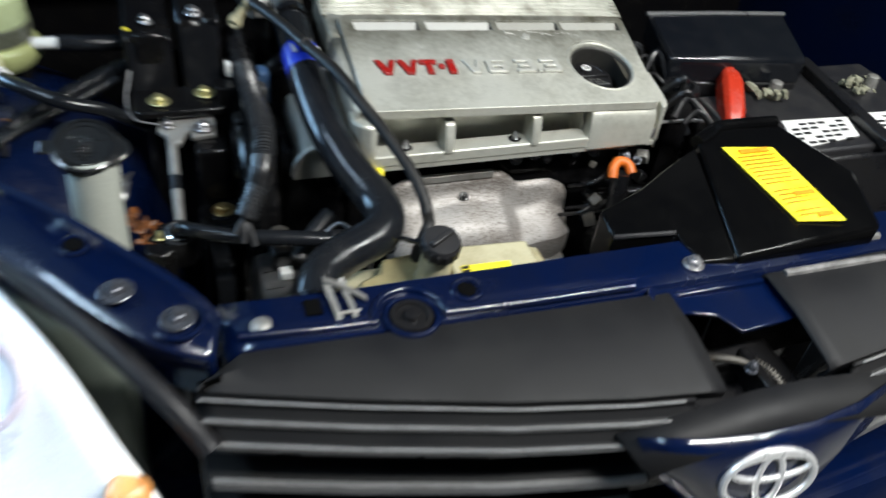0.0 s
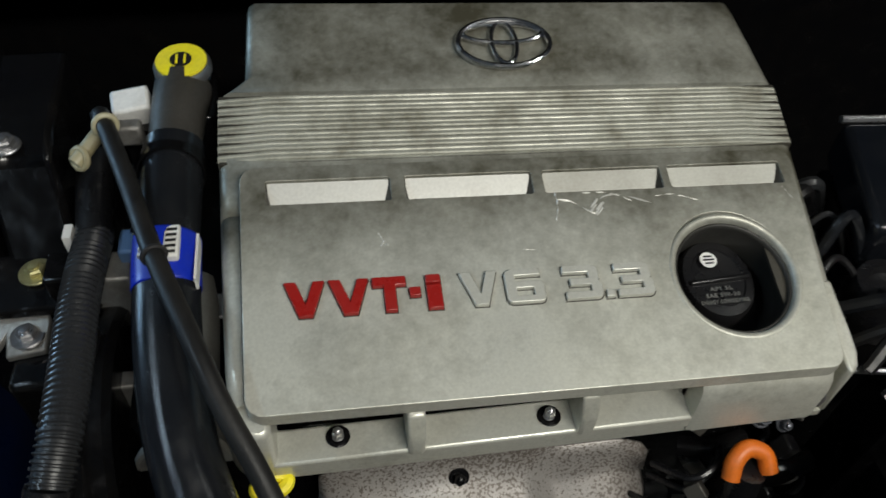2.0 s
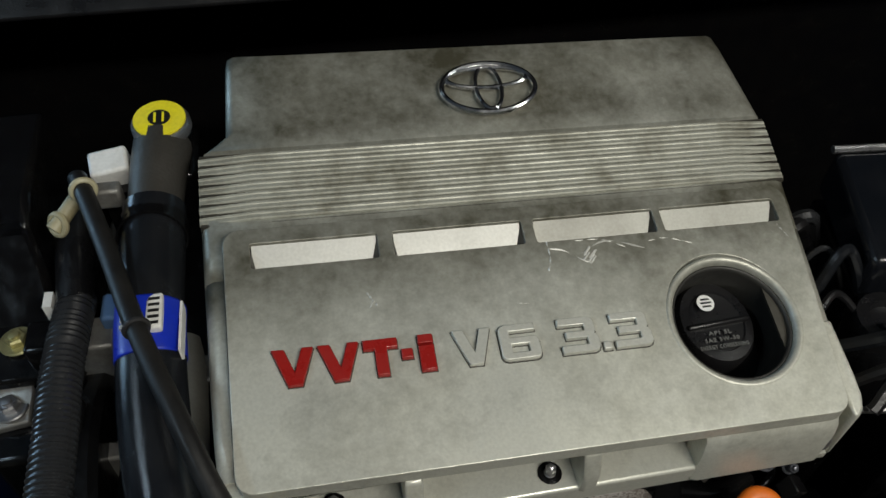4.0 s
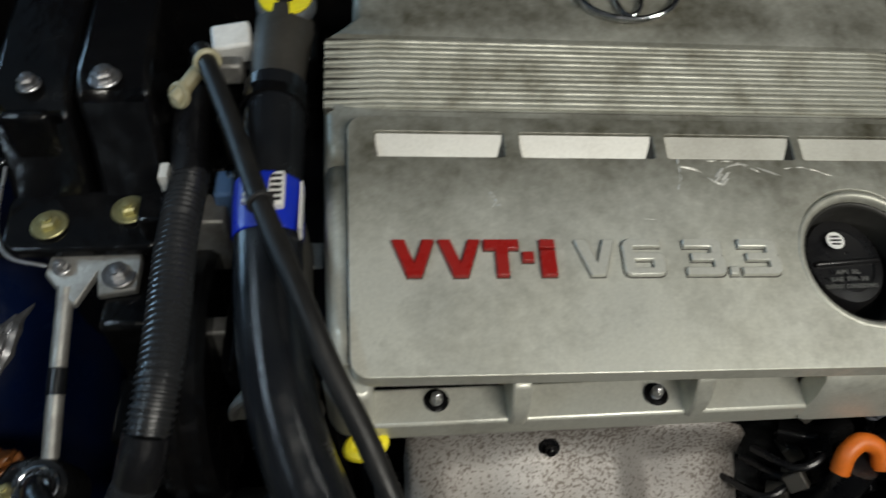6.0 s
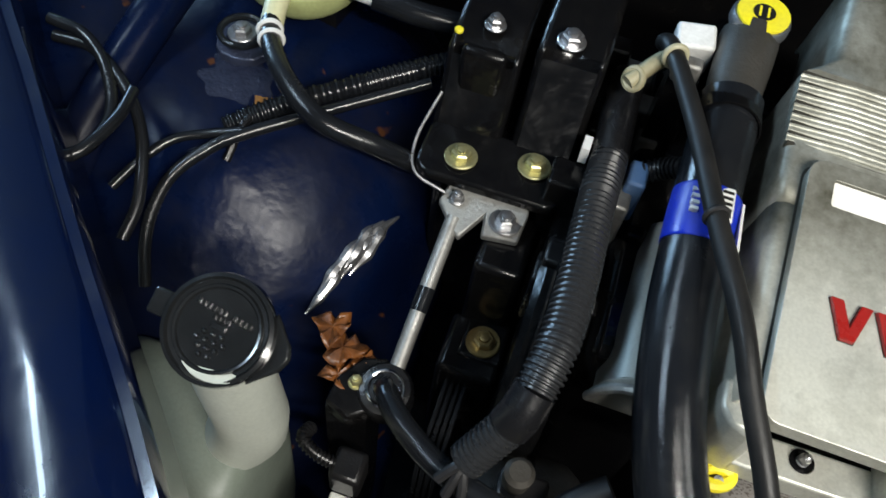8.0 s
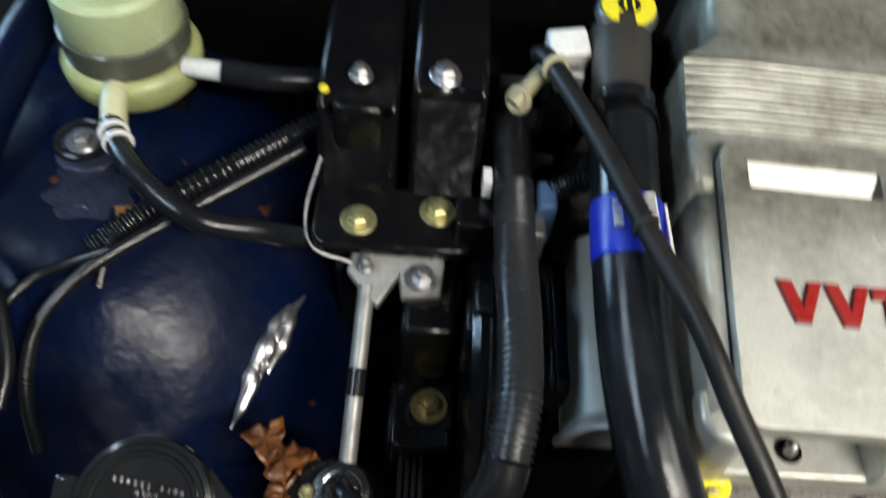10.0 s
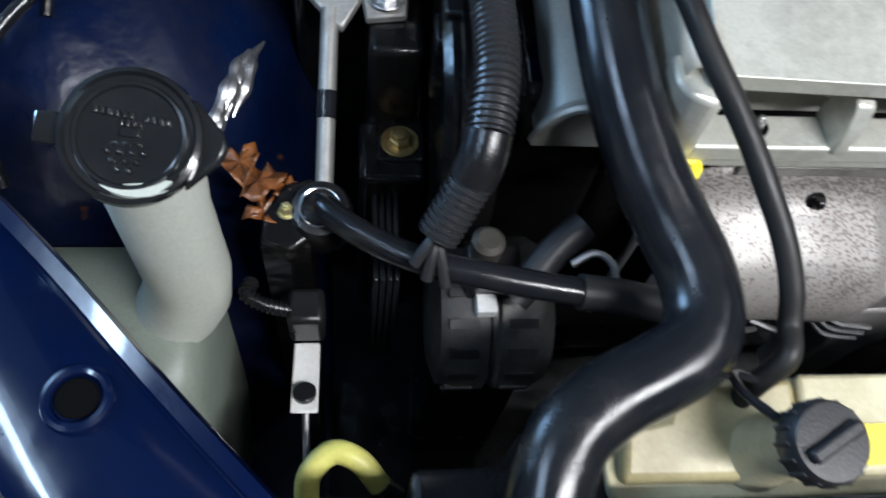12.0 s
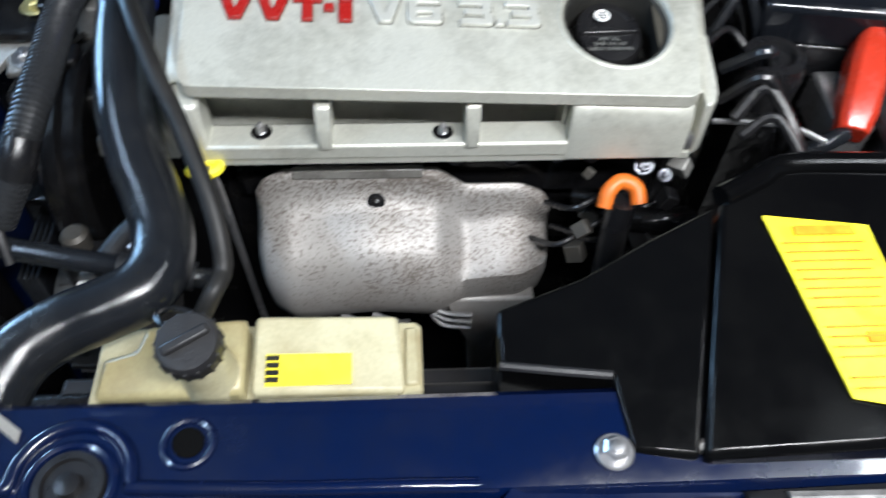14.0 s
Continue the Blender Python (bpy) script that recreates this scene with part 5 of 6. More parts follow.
part("post", boxes(((0.205, 1.165, 0.84), (0.230, 1.195, 0.986))), DARK, sensor)
conn = thing("blue_connector", (0.206, 1.08, 0.90), "pale blue wire connector beside the loom", "connector")
part("plug", boxes(((0.197, 1.068, 0.885), (0.214, 1.096, 0.936))), LTBLUE, conn, bevel=0.003)
part("lead", corrugated([(0.206, 1.09, 0.925), (0.224, 1.095, 0.935), (0.24, 1.09, 0.95)], 0.009, 0.005, 0.001, 10), BLACK, conn)

# ---- engine mount and brackets ----
mount = thing("engine_mount", (0.08, 1.08, 0.86), "glossy black pressed-steel engine mount with zinc bolts", "engine mount")
bm = prism(bmesh.new(), rounded(0.016, 1.046, 0.150, 1.106, 0.014), lambda x, y: 0.897 + 0.12 * (y - 1.06), 0.012)
part("plate", bm, DARK, mount, bevel=0.003)
bm = loft(bmesh.new(), [[(x, 1.100, 0.903), (x, 1.112, 0.925), (x, 1.125, 0.972), (x, 1.155, 0.984), (x, 1.30, 1.00), (x, 1.30, 0.86), (x, 1.10, 0.86)] for x in (0.016, 0.022, 0.076, 0.082)], ring=True)
part("arm", bm, DARK, mount, bevel=0.012)
bm = loft(bmesh.new(), [[(x, 1.100, 0.903), (x, 1.118, 0.945), (x, 1.128, 0.992), (x, 1.155, 1.004), (x, 1.26, 1.01), (x, 1.26, 0.86), (x, 1.10, 0.86)] for x in (0.092, 0.098, 0.146, 0.152)], ring=True)
part("arm", bm, DARK, mount, bevel=0.012)
part("raised_pad", boxes(((0.030, 1.115, 0.925), (0.070, 1.127, 0.982))), DARK, mount, bevel=0.005)
part("stand", boxes(((0.03, 1.07, 0.34), (0.145, 1.28, 0.88))), DARK, mount, bevel=0.01)
bolt(mount, (0.054, 1.07, 0.8985), 0.0088, ZINC, 1.75)
bolt(mount, (0.119, 1.083, 0.900), 0.0088, ZINC, 1.75)
bolt(mount, (0.117, 1.140, 0.999), 0.009, STEEL, 1.4)
bolt(mount, (0.050, 1.150, 0.984), 0.007, STEEL, 1.4)
part("yellow_mark", disc(bmesh.new(), (0.022, 1.135, 0.980), 0.004, 0.004), YELLOW, mount, "yellow paint mark")

brk = thing("silver_bracket", (0.09, 1.04, 0.86), "bright cast bracket with a flange bolt and a nut", "bracket")
bm = prism(bmesh.new(), [(0.046, 1.040, 0.870), (0.050, 1.056, 0.875), (0.075, 1.064, 0.884), (0.124, 1.062, 0.886), (0.128, 1.050, 0.874), (0.126, 1.022, 0.868), (0.093, 1.018, 0.867), (0.090, 1.038, 0.870), (0.074, 1.012, 0.862), (0.066, 1.018, 0.864)], 0, 0.008)
part("casting", bm, CAST, brk, bevel=0.002)
bolt(brk, (0.110, 1.036, 0.871), 0.0085, STEEL, 1.75)
bolt(brk, (0.062, 1.042, 0.873), 0.0055, STEEL, 1.3, name="nut")
rod = thing("torque_rod", (0.06, 0.95, 0.80), "dull silver strut rod with a black band", "rod")
part("rod_tube", tube(bmesh.new(), [(0.064, 1.030, 0.863), (0.062, 0.955, 0.833), (0.060, 0.885, 0.803)], 0.0072, 12), CAST, rod)
part("band", tube(bmesh.new(), [(0.0624, 0.966, 0.8375), (0.0616, 0.945, 0.829)], 0.0080, 12, smooth=False), RUBBER, rod, "black rubber band")
part("wire", tube(bmesh.new(), [(0.020, 1.110, 0.93), (0.010, 1.075, 0.90), (0.018, 1.05, 0.885), (0.05, 1.043, 0.877)], 0.0016, 6), STEEL, rod, "thin bare wire")

side = thing("valve_bracket", (0.03, 0.87, 0.78), "black bracket with a small bolt beside the hose ring", "bracket")
part("bracket_plate", prism(bmesh.new(), [(0.012, 0.850, 0.800), (0.014, 0.872, 0.806), (0.030, 0.895, 0.812), (0.052, 0.902, 0.812), (0.056, 0.858, 0.800), (0.035, 0.842, 0.797)], 0, 0.02), DARK, side, bevel=0.003)
part("bracket_leg", boxes(((0.012, 0.85, 0.34), (0.05, 0.89, 0.79))), DARK, side)
bolt(side, (0.032, 0.872, 0.806), 0.005, ZINC, 1.4)
tab = thing("bracket_tab", (0.045, 0.78, 0.7), "pale metal tab with a black rubber plug", "bracket")
m = Matrix.Translation((0.0445, 0.772, 0.708)) @ pose(0, 0, 0, -14, 0, 0)
part("tab_plate", box(bmesh.new(), (-0.011, -0.032, -0.003), (0.011, 0.036, 0.0), m), WHITE, tab, bevel=0.002)
part("plug", disc(bmesh.new(), m @ Vector((0, -0.016, 0)), 0.0095, 0.006, pose(0, 0, 0, -14, 0, 0)), RUBBER, tab, "black rubber plug")
part("rod", tube(bmesh.new(), [(0.045, 0.745, 0.70), (0.046, 0.715, 0.69), (0.047, 0.69, 0.675)], 0.003, 8), STEEL, tab)
part("connector", boxes(((0.030, 0.806, 0.70), (0.060, 0.838, 0.745))), BLACK, tab, "black connector", bevel=0.005)
part("lead", corrugated([(0.032, 0.82, 0.738), (0.012, 0.822, 0.745), (-0.002, 0.83, 0.748), (0.0, 0.845, 0.74)], 0.006, 0.004, 0.0008, 10), BLACK, tab)
part("stay", boxes(((0.036, 0.762, 0.34), (0.054, 0.80, 0.690))), DARK, tab)
leafo = bmesh.new()
rnd = random.Random(9)
for cx, cy, cz, s, a in ((-0.004, 0.908, 0.822, 0.021, 0.3), (0.010, 0.896, 0.815, 0.022, 1.2), (0.014, 0.876, 0.804, 0.018, 2.6), (0.030, 0.898, 0.806, 0.015, 1.7)):
    n = 18
    tip = [(0.50 + 0.5 * abs(math.sin(1.5 * k * 2 * math.pi / n + a))) * rnd.uniform(0.75, 1.1) for k in range(n)]
    mid = leafo.verts.new((cx, cy, cz))
    last = None
    for f in (0.4, 0.72, 1.0):
        ring = [leafo.verts.new((cx + s * f * tip[k] * math.cos(2 * math.pi * k / n), cy + s * f * tip[k] * math.sin(2 * math.pi * k / n), cz + 0.25 * s * f * math.sin(k * 2.1 + a) + rnd.uniform(-0.002, 0.002))) for k in range(n)]
        for k in range(n):
            if last is None:
                leafo.faces.new((mid, ring[k], ring[(k + 1) % n]))
            else:
                leafo.faces.new((last[k], ring[k], ring[(k + 1) % n], last[(k + 1) % n]))
        last = ring
single("dry_leaf", leafo, LEAF, "crumpled brown dry leaf stuck by the tower", "leaf", solid=0.0006)

# ---- washer tank ----
wash = thing("washer_tank", (-0.08, 0.78, 0.42), "milky white washer fluid tank with filler neck", "washer tank")
rows = []
for z, a, b, c, d in ((0.42, -0.20, -0.030, 0.70, 0.86), (0.70, -0.20, -0.028, 0.71, 0.868), (0.755, -0.198, -0.030, 0.725, 0.868), (0.775, -0.18, -0.036, 0.745, 0.858), (0.780, -0.15, -0.045, 0.765, 0.84)):
    rows.append([(x, y, z) for x, y in rounded(a, c, b, d, 0.025)])
part("tank", loft(bmesh.new(), rows, ring=True), TANK, wash, sharp=60)
rows = []
for cx, cy, z, r in ((-0.052, 0.812, 0.765, 0.036), (-0.040, 0.810, 0.79, 0.033), (-0.030, 0.806, 0.84, 0.0295), (-0.026, 0.796, 0.94, 0.0275), (-0.022, 0.793, 1.0, 0.0285)):
    rows.append([(cx + r * math.cos(2 * math.pi * k / 28), cy + r * math.sin(2 * math.pi * k / 28), z) for k in range(28)])
part("neck", loft(bmesh.new(), rows, ring=True), mat("milky_neck_plastic", (0.48, 0.50, 0.44), 0.4, 0, (0.4, 0.42, 0.38), 0.4, 12, 350, 0.05), wash, sharp=60)
tw = Matrix.Translation((-0.027, 0.797, 1.003)) @ pose(0, 0, 0, 24, 4, -4)
bm = lathe(bmesh.new(), [(0.030, -0.006), (0.034, -0.004), (0.0355, 0.004), (0.0345, 0.009), (0.032, 0.010), (0.0305, 0.0075), (0.028, 0.0072), (0.027, 0.0095), (0.0255, 0.0092), (0.0245, 0.0075), (0.010, 0.0072)], (0, 0, 0), tw, 48)
GLOSS = mat("glossy_black_cap", (0.010, 0.011, 0.012), 0.10, 0, (0.02, 0.02, 0.02), 0.3, 30, 300, 0.04, coat=0.6)
wcap = part("washer_cap", bm, GLOSS, wash, "glossy black flip-up cap with embossed symbol")
part("thumb_tab", box(bmesh.new(), (-0.047, -0.008, 0.0), (-0.031, 0.009, 0.005), tw), GLOSS, wcap, bevel=0.002)
bm = prism(bmesh.new(), [(0.028, -0.024), (0.044, -0.008), (0.047, 0.0), (0.044, 0.008), (0.028, 0.024)], 0.004, 0.007)
bmesh.ops.transform(bm, matrix=tw, verts=bm.verts[:])
part("hinge", bm, GLOSS, wcap, bevel=0.002)
def emboss(name, x, y, w, h, round_head=False):
    """A raised mark on the cap's face."""
    if round_head:
        bm = lathe(bmesh.new(), [(w, 0.0068), (w * 0.95, 0.0082), (w * 0.6, 0.0094), (w * 0.15, 0.0098)], (0, 0, 0), tw @ Matrix.Translation((x, y, 0)), 10)
        return part(name, bm, GLOSS, wcap)
    return part(name, box(bmesh.new(), (x - w, y - h, 0.0066), (x + w, y + h, 0.0092), tw), GLOSS, wcap, bevel=0.0006)


for k in range(11):
    if k != 6:
        emboss("embossed_bar", -0.0175 + 0.0035 * k, 0.0115 - 0.0003 * k, 0.0012, 0.0021)
for k in range(4):
    emboss("embossed_bar", -0.0045 + 0.0030 * k, 0.0058, 0.0010, 0.0016)
emboss("embossed_nozzle", 0.0, 0.0012, 0.0050, 0.0020)
for row, n in enumerate((3, 4, 3, 2)):
    for k in range(n):
        emboss("embossed_drop", (k - (n - 1) / 2) * 0.0058 - 0.0012, -0.0040 - 0.0045 * row, 0.0019, 0, True)

# ---- power steering reservoir ----
ps = thing("fluid_reservoir", (-0.165, 1.215, 0.90), "yellowed see-through fluid reservoir with dark level line", "reservoir")
part("bowl", lathe(bmesh.new(), [(0.05, -0.03), (0.060, -0.018), (0.0615, 0.0), (0.060, 0.004), (0.053, 0.008), (0.051, 0.02), (0.051, 0.034)], (-0.163, 1.222, 0.93), None, 32), BOWL, ps)
part("level_band", lathe(bmesh.new(), [(0.0545, 0.010), (0.0548, 0.034), (0.0525, 0.036)], (-0.163, 1.222, 0.93), None, 32, False), FLUID, ps, "dark fluid showing through")
part("upper_bowl", lathe(bmesh.new(), [(0.051, 0.034), (0.052, 0.036), (0.051, 0.075), (0.046, 0.08)], (-0.163, 1.222, 0.93), None, 32), mat("pale_green_bowl", (0.50, 0.58, 0.33), 0.3, 0, (0.4, 0.45, 0.2), 0.4, 20, 300, 0.03), ps, "pale green upper bowl")
part("cap", lathe(bmesh.new(), [(0.034, 0.08), (0.036, 0.084), (0.036, 0.105), (0.03, 0.11)], (-0.163, 1.222, 0.93), None, 24), BLACK, ps, "black screw cap")
part("spout", tube(bmesh.new(), [(-0.163, 1.18, 0.93), (-0.160, 1.155, 0.932), (-0.155, 1.130, 0.926)], 0.011, 12), mat("cream_spout", (0.66, 0.64, 0.40), 0.4, 0, (0.4, 0.36, 0.2), 0.4, 30, 300, 0.04), ps, "cream plastic spout")
part("spout", tube(bmesh.new(), [(-0.11, 1.20, 0.935), (-0.085, 1.195, 0.937), (-0.07, 1.193, 0.938)], 0.009, 12), WHITE, ps)
part("holder", boxes(((-0.20, 1.20, 0.40), (-0.12, 1.26, 0.90))), DARK, ps)
psh = thing("return_hose", (-0.15, 1.12, 0.92), "black rubber hose with a pale spring clamp", "hose")
part("hose_body", tube(bmesh.new(), [(-0.157, 1.135, 0.928), (-0.145, 1.108, 0.930), (-0.120, 1.075, 0.933), (-0.090, 1.050, 0.930), (-0.060, 1.040, 0.922), (-0.02, 1.048, 0.905), (0.012, 1.066, 0.875), (0.045, 1.09, 0.84)], 0.0098, 14), RUBBER, psh, sharp=80)
for k in (0.0, 0.011):
    part("hose_clamp", torus(bmesh.new(), (-0.152 + k * 0.6, 1.121 - k, 0.929), 0.0105, 0.0025, pose(0, 0, 0, 85, 0, 28)), WHITE, psh, "pale spring clamp")
feed = thing("feed_hose", (-0.05, 1.19, 0.93), "black hose from the fluid reservoir", "hose")
part("hose_body", tube(bmesh.new(), [(-0.075, 1.193, 0.938), (-0.03, 1.192, 0.935), (0.02, 1.20, 0.93)], 0.012, 14), RUBBER, feed)
loom2 = thing("tower_loom", (-0.14, 1.05, 0.87), "black ribbed loom strapped across the tower", "wiring loom")
part("conduit", corrugated([(-0.165, 1.040, 0.873), (-0.12, 1.078, 0.885), (-0.06, 1.12, 0.897), (0.0, 1.165, 0.905), (0.02, 1.18, 0.90)], 0.0105, 0.0052, 0.0010, 12), RUBBER, loom2)
part("side_pipe", tube(bmesh.new(), [(0.0, 1.145, 0.90), (-0.08, 1.085, 0.888), *[(-0.14, 1.032, 0.884), (-0.165, 1.007, 0.878), (-0.186, 0.976, 0.866), (-0.193, 0.945, 0.846), (-0.191, 0.921, 0.826), (-0.183, 0.896, 0.8)]], 0.0058, 10), RUBBER, loom2)
part("cable", tube(bmesh.new(), [(-0.142, 1.033, 0.886), (-0.172, 1.022, 0.88), (-0.198, 1.006, 0.878), (-0.216, 0.978, 0.872), (-0.231, 0.949, 0.86)], 0.0045, 10), RUBBER, loom2)
part("strap", tube(bmesh.new(), [(-0.144, 1.052, 0.885), (-0.147, 1.035, 0.880), (-0.15, 1.01, 0.865)], 0.004, 8), BLACK, loom2, "black strap")
for pts in ([(-0.319, 1.037, 0.93), (-0.28, 1.036, 0.93), (-0.236, 1.011, 0.92), (-0.211, 0.983, 0.9), (-0.194, 0.936, 0.875), (-0.194, 0.903, 0.86)], [(-0.251, 0.918, 0.92), (-0.232, 0.936, 0.925), (-0.224, 0.975, 0.925), (-0.231, 1.013, 0.92)], [(-0.326, 1.046, 0.94), (-0.289, 1.04, 0.94), (-0.26, 1.021, 0.93), (-0.235, 0.983, 0.92), (-0.233, 0.943, 0.92), (-0.256, 0.927, 0.915)]):
    single("black_cable", tube(bmesh.new(), pts, 0.0055, 10), RUBBER, "loose black cable along the inner wing", "cable", group="wing cables")

# ---- coolant expansion tank ----
res = thing("expansion_tank", (0.38, 0.68, 0.80), "aged cream plastic coolant tank with stains", "coolant tank")
part("base_flange", prism(bmesh.new(), rounded(0.245, 0.642, 0.515, 0.722, 0.008), 0.838, 0.05), CREAM, res, bevel=0.002)
part("left_body", prism(bmesh.new(), [(0.252, 0.652, 0.848), (0.256, 0.684, 0.856), (0.283, 0.688, 0.862), (0.290, 0.706, 0.868), (0.372, 0.712, 0.868), (0.372, 0.650, 0.856)], 0, 0.03), mat("brown_stained_plastic", (0.33, 0.29, 0.155), 0.35, 0, (0.15, 0.11, 0.05), 0.7, 16, 300, 0.06), res, bevel=0.005)
part("right_body", prism(bmesh.new(), [(0.377, 0.651, 0.851), (0.377, 0.716, 0.864), (0.495, 0.718, 0.856), (0.501, 0.653, 0.843)], 0, 0.03), CREAM, res, bevel=0.004)
part("side_lug", boxes(((0.50, 0.66, 0.80), (0.512, 0.715, 0.842))), CREAM, res, bevel=0.003)
part("neck", lathe(bmesh.new(), [(0.026, -0.02), (0.021, 0.01), (0.019, 0.05), (0.019, 0.06)], (0.345, 0.667, 0.860), pose(0, 0, 0, 9, 0, 0), 24), CREAM, res)
part("label", prism(bmesh.new(), [(0.388, 0.656, 0.8535), (0.388, 0.682, 0.8585), (0.457, 0.683, 0.8555), (0.457, 0.658, 0.8505)], 0, 0.0015), YELLOW, res, "yellow sticker")
bm = bmesh.new()
for k in range(4):
    box(bm, (0.3885, 0.6585 + 0.006 * k, 0.8542 + 0.0011 * k), (0.399, 0.663 + 0.006 * k, 0.8553 + 0.0011 * k))
part("printed_bars", bm, INK, res, "dark unreadable print")
tc = pose(0, 0, 0, 12, 0, 0)
bm = lathe(bmesh.new(), [(0.021, 0.0), (0.0235, 0.003), (0.0235, 0.018), (0.0215, 0.022), (0.011, 0.023)], (0.345, 0.657, 0.912), tc, 32)
rescap = part("tank_cap", bm, GREY, res, "black knurled plastic cap on a strap")
for k in range(16):
    part("knurl", box(bmesh.new(), (0.0225, -0.0015, 0.002), (0.0248, 0.0015, 0.018), Matrix.Translation((0.345, 0.657, 0.912)) @ tc @ pose(0, 0, 0, 0, 0, 22.5 * k)), GREY, rescap, bevel=0.001)
part("grip_ridge", box(bmesh.new(), (-0.018, -0.004, 0.022), (0.018, 0.004, 0.029), Matrix.Translation((0.345, 0.657, 0.912)) @ tc @ pose(0, 0, 0, 0, 0, 30)), GREY, rescap, bevel=0.002)
part("strap", tube(bmesh.new(), [(0.325, 0.67, 0.918), (0.312, 0.69, 0.91), (0.318, 0.705, 0.895), (0.336, 0.703, 0.888)], 0.003, 8), RUBBER, rescap)

# ---- air intake box ----
air = thing("air_intake_box", (0.78, 0.67, 0.85), "large glossy black plastic air intake box", "air intake")
main = prism(bmesh.new(), [(0.700, 0.556, 0.926), (0.915, 0.556, 0.944), (0.955, 0.66, 0.953), (0.915, 0.785, 0.958), (0.815, 0.787, 0.958), (0.748, 0.747, 0.965)], 0, 0.22)
part("box_body", main, GLOSSBOX, air, bevel=0.006)
bm = prism(bmesh.new(), [(0.569, 0.634, 0.916), (0.570, 0.678, 0.924), (0.636, 0.698, 0.936), (0.690, 0.725, 0.946), (0.744, 0.745, 0.961), (0.699, 0.558, 0.922), (0.654, 0.566, 0.918), (0.651, 0.622, 0.920)], 0, 0.07)
part("snorkel", bm, GLOSSBOX, air, "smooth black snorkel", bevel=0.004)
part("snorkel_lip", tube(bmesh.new(), [(0.570, 0.636, 0.914), (0.61, 0.629, 0.917), (0.650, 0.623, 0.919)], 0.0035, 8), GREY, air)
part("rear_lip", tube(bmesh.new(), [(0.75, 0.752, 0.962), (0.785, 0.771, 0.962), (0.818, 0.788, 0.959), (0.91, 0.787, 0.959)], 0.010, 12), GLOSSBOX, air)
lab = prism(bmesh.new(), [(0.776, 0.731, 0.9632), (0.856, 0.722, 0.9606), (0.868, 0.572, 0.9452), (0.806, 0.588, 0.9407)], 0, 0.0012)
for v in lab.verts:
    v.co.z += 0.002
part("warning_label", lab, YELLOW, air, "yellow warning sticker")
bm = bmesh.new()
for k in range(17):
    f = k / 17
    x0, x1 = 0.783 + 0.028 * f, 0.851 + 0.008 * f
    y = 0.712 - 0.128 * f
    z = 0.9632 - 0.0172 * f
    x1 -= 0.012 * ((k * 7) % 5) / 5
    if k in (0, 9, 14):
        continue
    part("printed_bar", box(bmesh.new(), (x0, y, z + 0.0018), (x1, y + 0.0013, z + 0.0026)), PRINT, air, "unreadable orange print")
DEEPORANGE = mat("deep_orange_print", (0.80, 0.24, 0.01), 0.5, 0, (0.75, 0.5, 0.02), 0.6, 60, 300, 0.0)
for lo, hi in (((0.796, 0.712, 0.9640), (0.842, 0.720, 0.9658)), ((0.826, 0.625, 0.9530), (0.858, 0.633, 0.9545)), ((0.836, 0.585, 0.9480), (0.86, 0.592, 0.9495))):
    part("heading_bar", boxes((lo, hi)), DEEPORANGE, air, "orange heading")
for y, z, x0, x1 in ((0.5685, 0.9150, 0.70, 0.93), (0.531, 0.911, 0.755, 0.91)):
    single("seal_strip", tube(bmesh.new(), [(x0, y, z), ((x0 + x1) / 2, y - 0.002, z + 0.002), (x1, y - 0.004, z + 0.002)], 0.006, 8), mat("worn_seal", (0.16, 0.155, 0.15), 0.4, 0, (0.02, 0.02, 0.02), 0.8, 60, 300, 0.2), "worn rubber seal strip on the front panel", "seal", group="seal strips")

# ---- battery corner ----
CRUST = mat("battery_corrosion", (0.24, 0.24, 0.17), 0.85, 0, (0.06, 0.05, 0.03), 0.9, 80, 300, 0.4)
bat = thing("battery", (1.12, 0.9, 0.68), "black car battery with pale labels and corroded posts", "battery")
part("case", boxes(((0.975, 0.775, 0.66), (1.33, 1.04, 0.885))), BLACK, bat, bevel=0.006)
part("lid", boxes(((0.970, 0.785, 0.880), (1.335, 1.045, 0.897))), GREY, bat, bevel=0.005)
part("hold_down", prism(bmesh.new(), [(1.138, 0.77, 0.915), (1.162, 0.77, 0.915), (1.205, 1.05, 0.915), (1.178, 1.05, 0.915)], 0, 0.018), BLACK, bat, "black hold-down bar", bevel=0.003)
for a, b in ((0.990, 1.128), (1.170, 1.31)):
    lab = part("label", prism(bmesh.new(), [(a, 0.795, 0.899), (b, 0.812, 0.899), (b + 0.022, 0.868, 0.899), (a + 0.028, 0.874, 0.899)], 0, 0.002), WHITE, bat, "pale printed label")
    for k in range(5):
        for j in range(6):
            if (k * 3 + j * 5) % 4:
                part("printed_bar", box(bmesh.new(), (a + 0.012 + 0.019 * j + 0.005 * k, 0.803 + 0.013 * k, 0.8985), (a + 0.026 + 0.019 * j + 0.005 * k, 0.809 + 0.013 * k, 0.8998)), INK, lab)
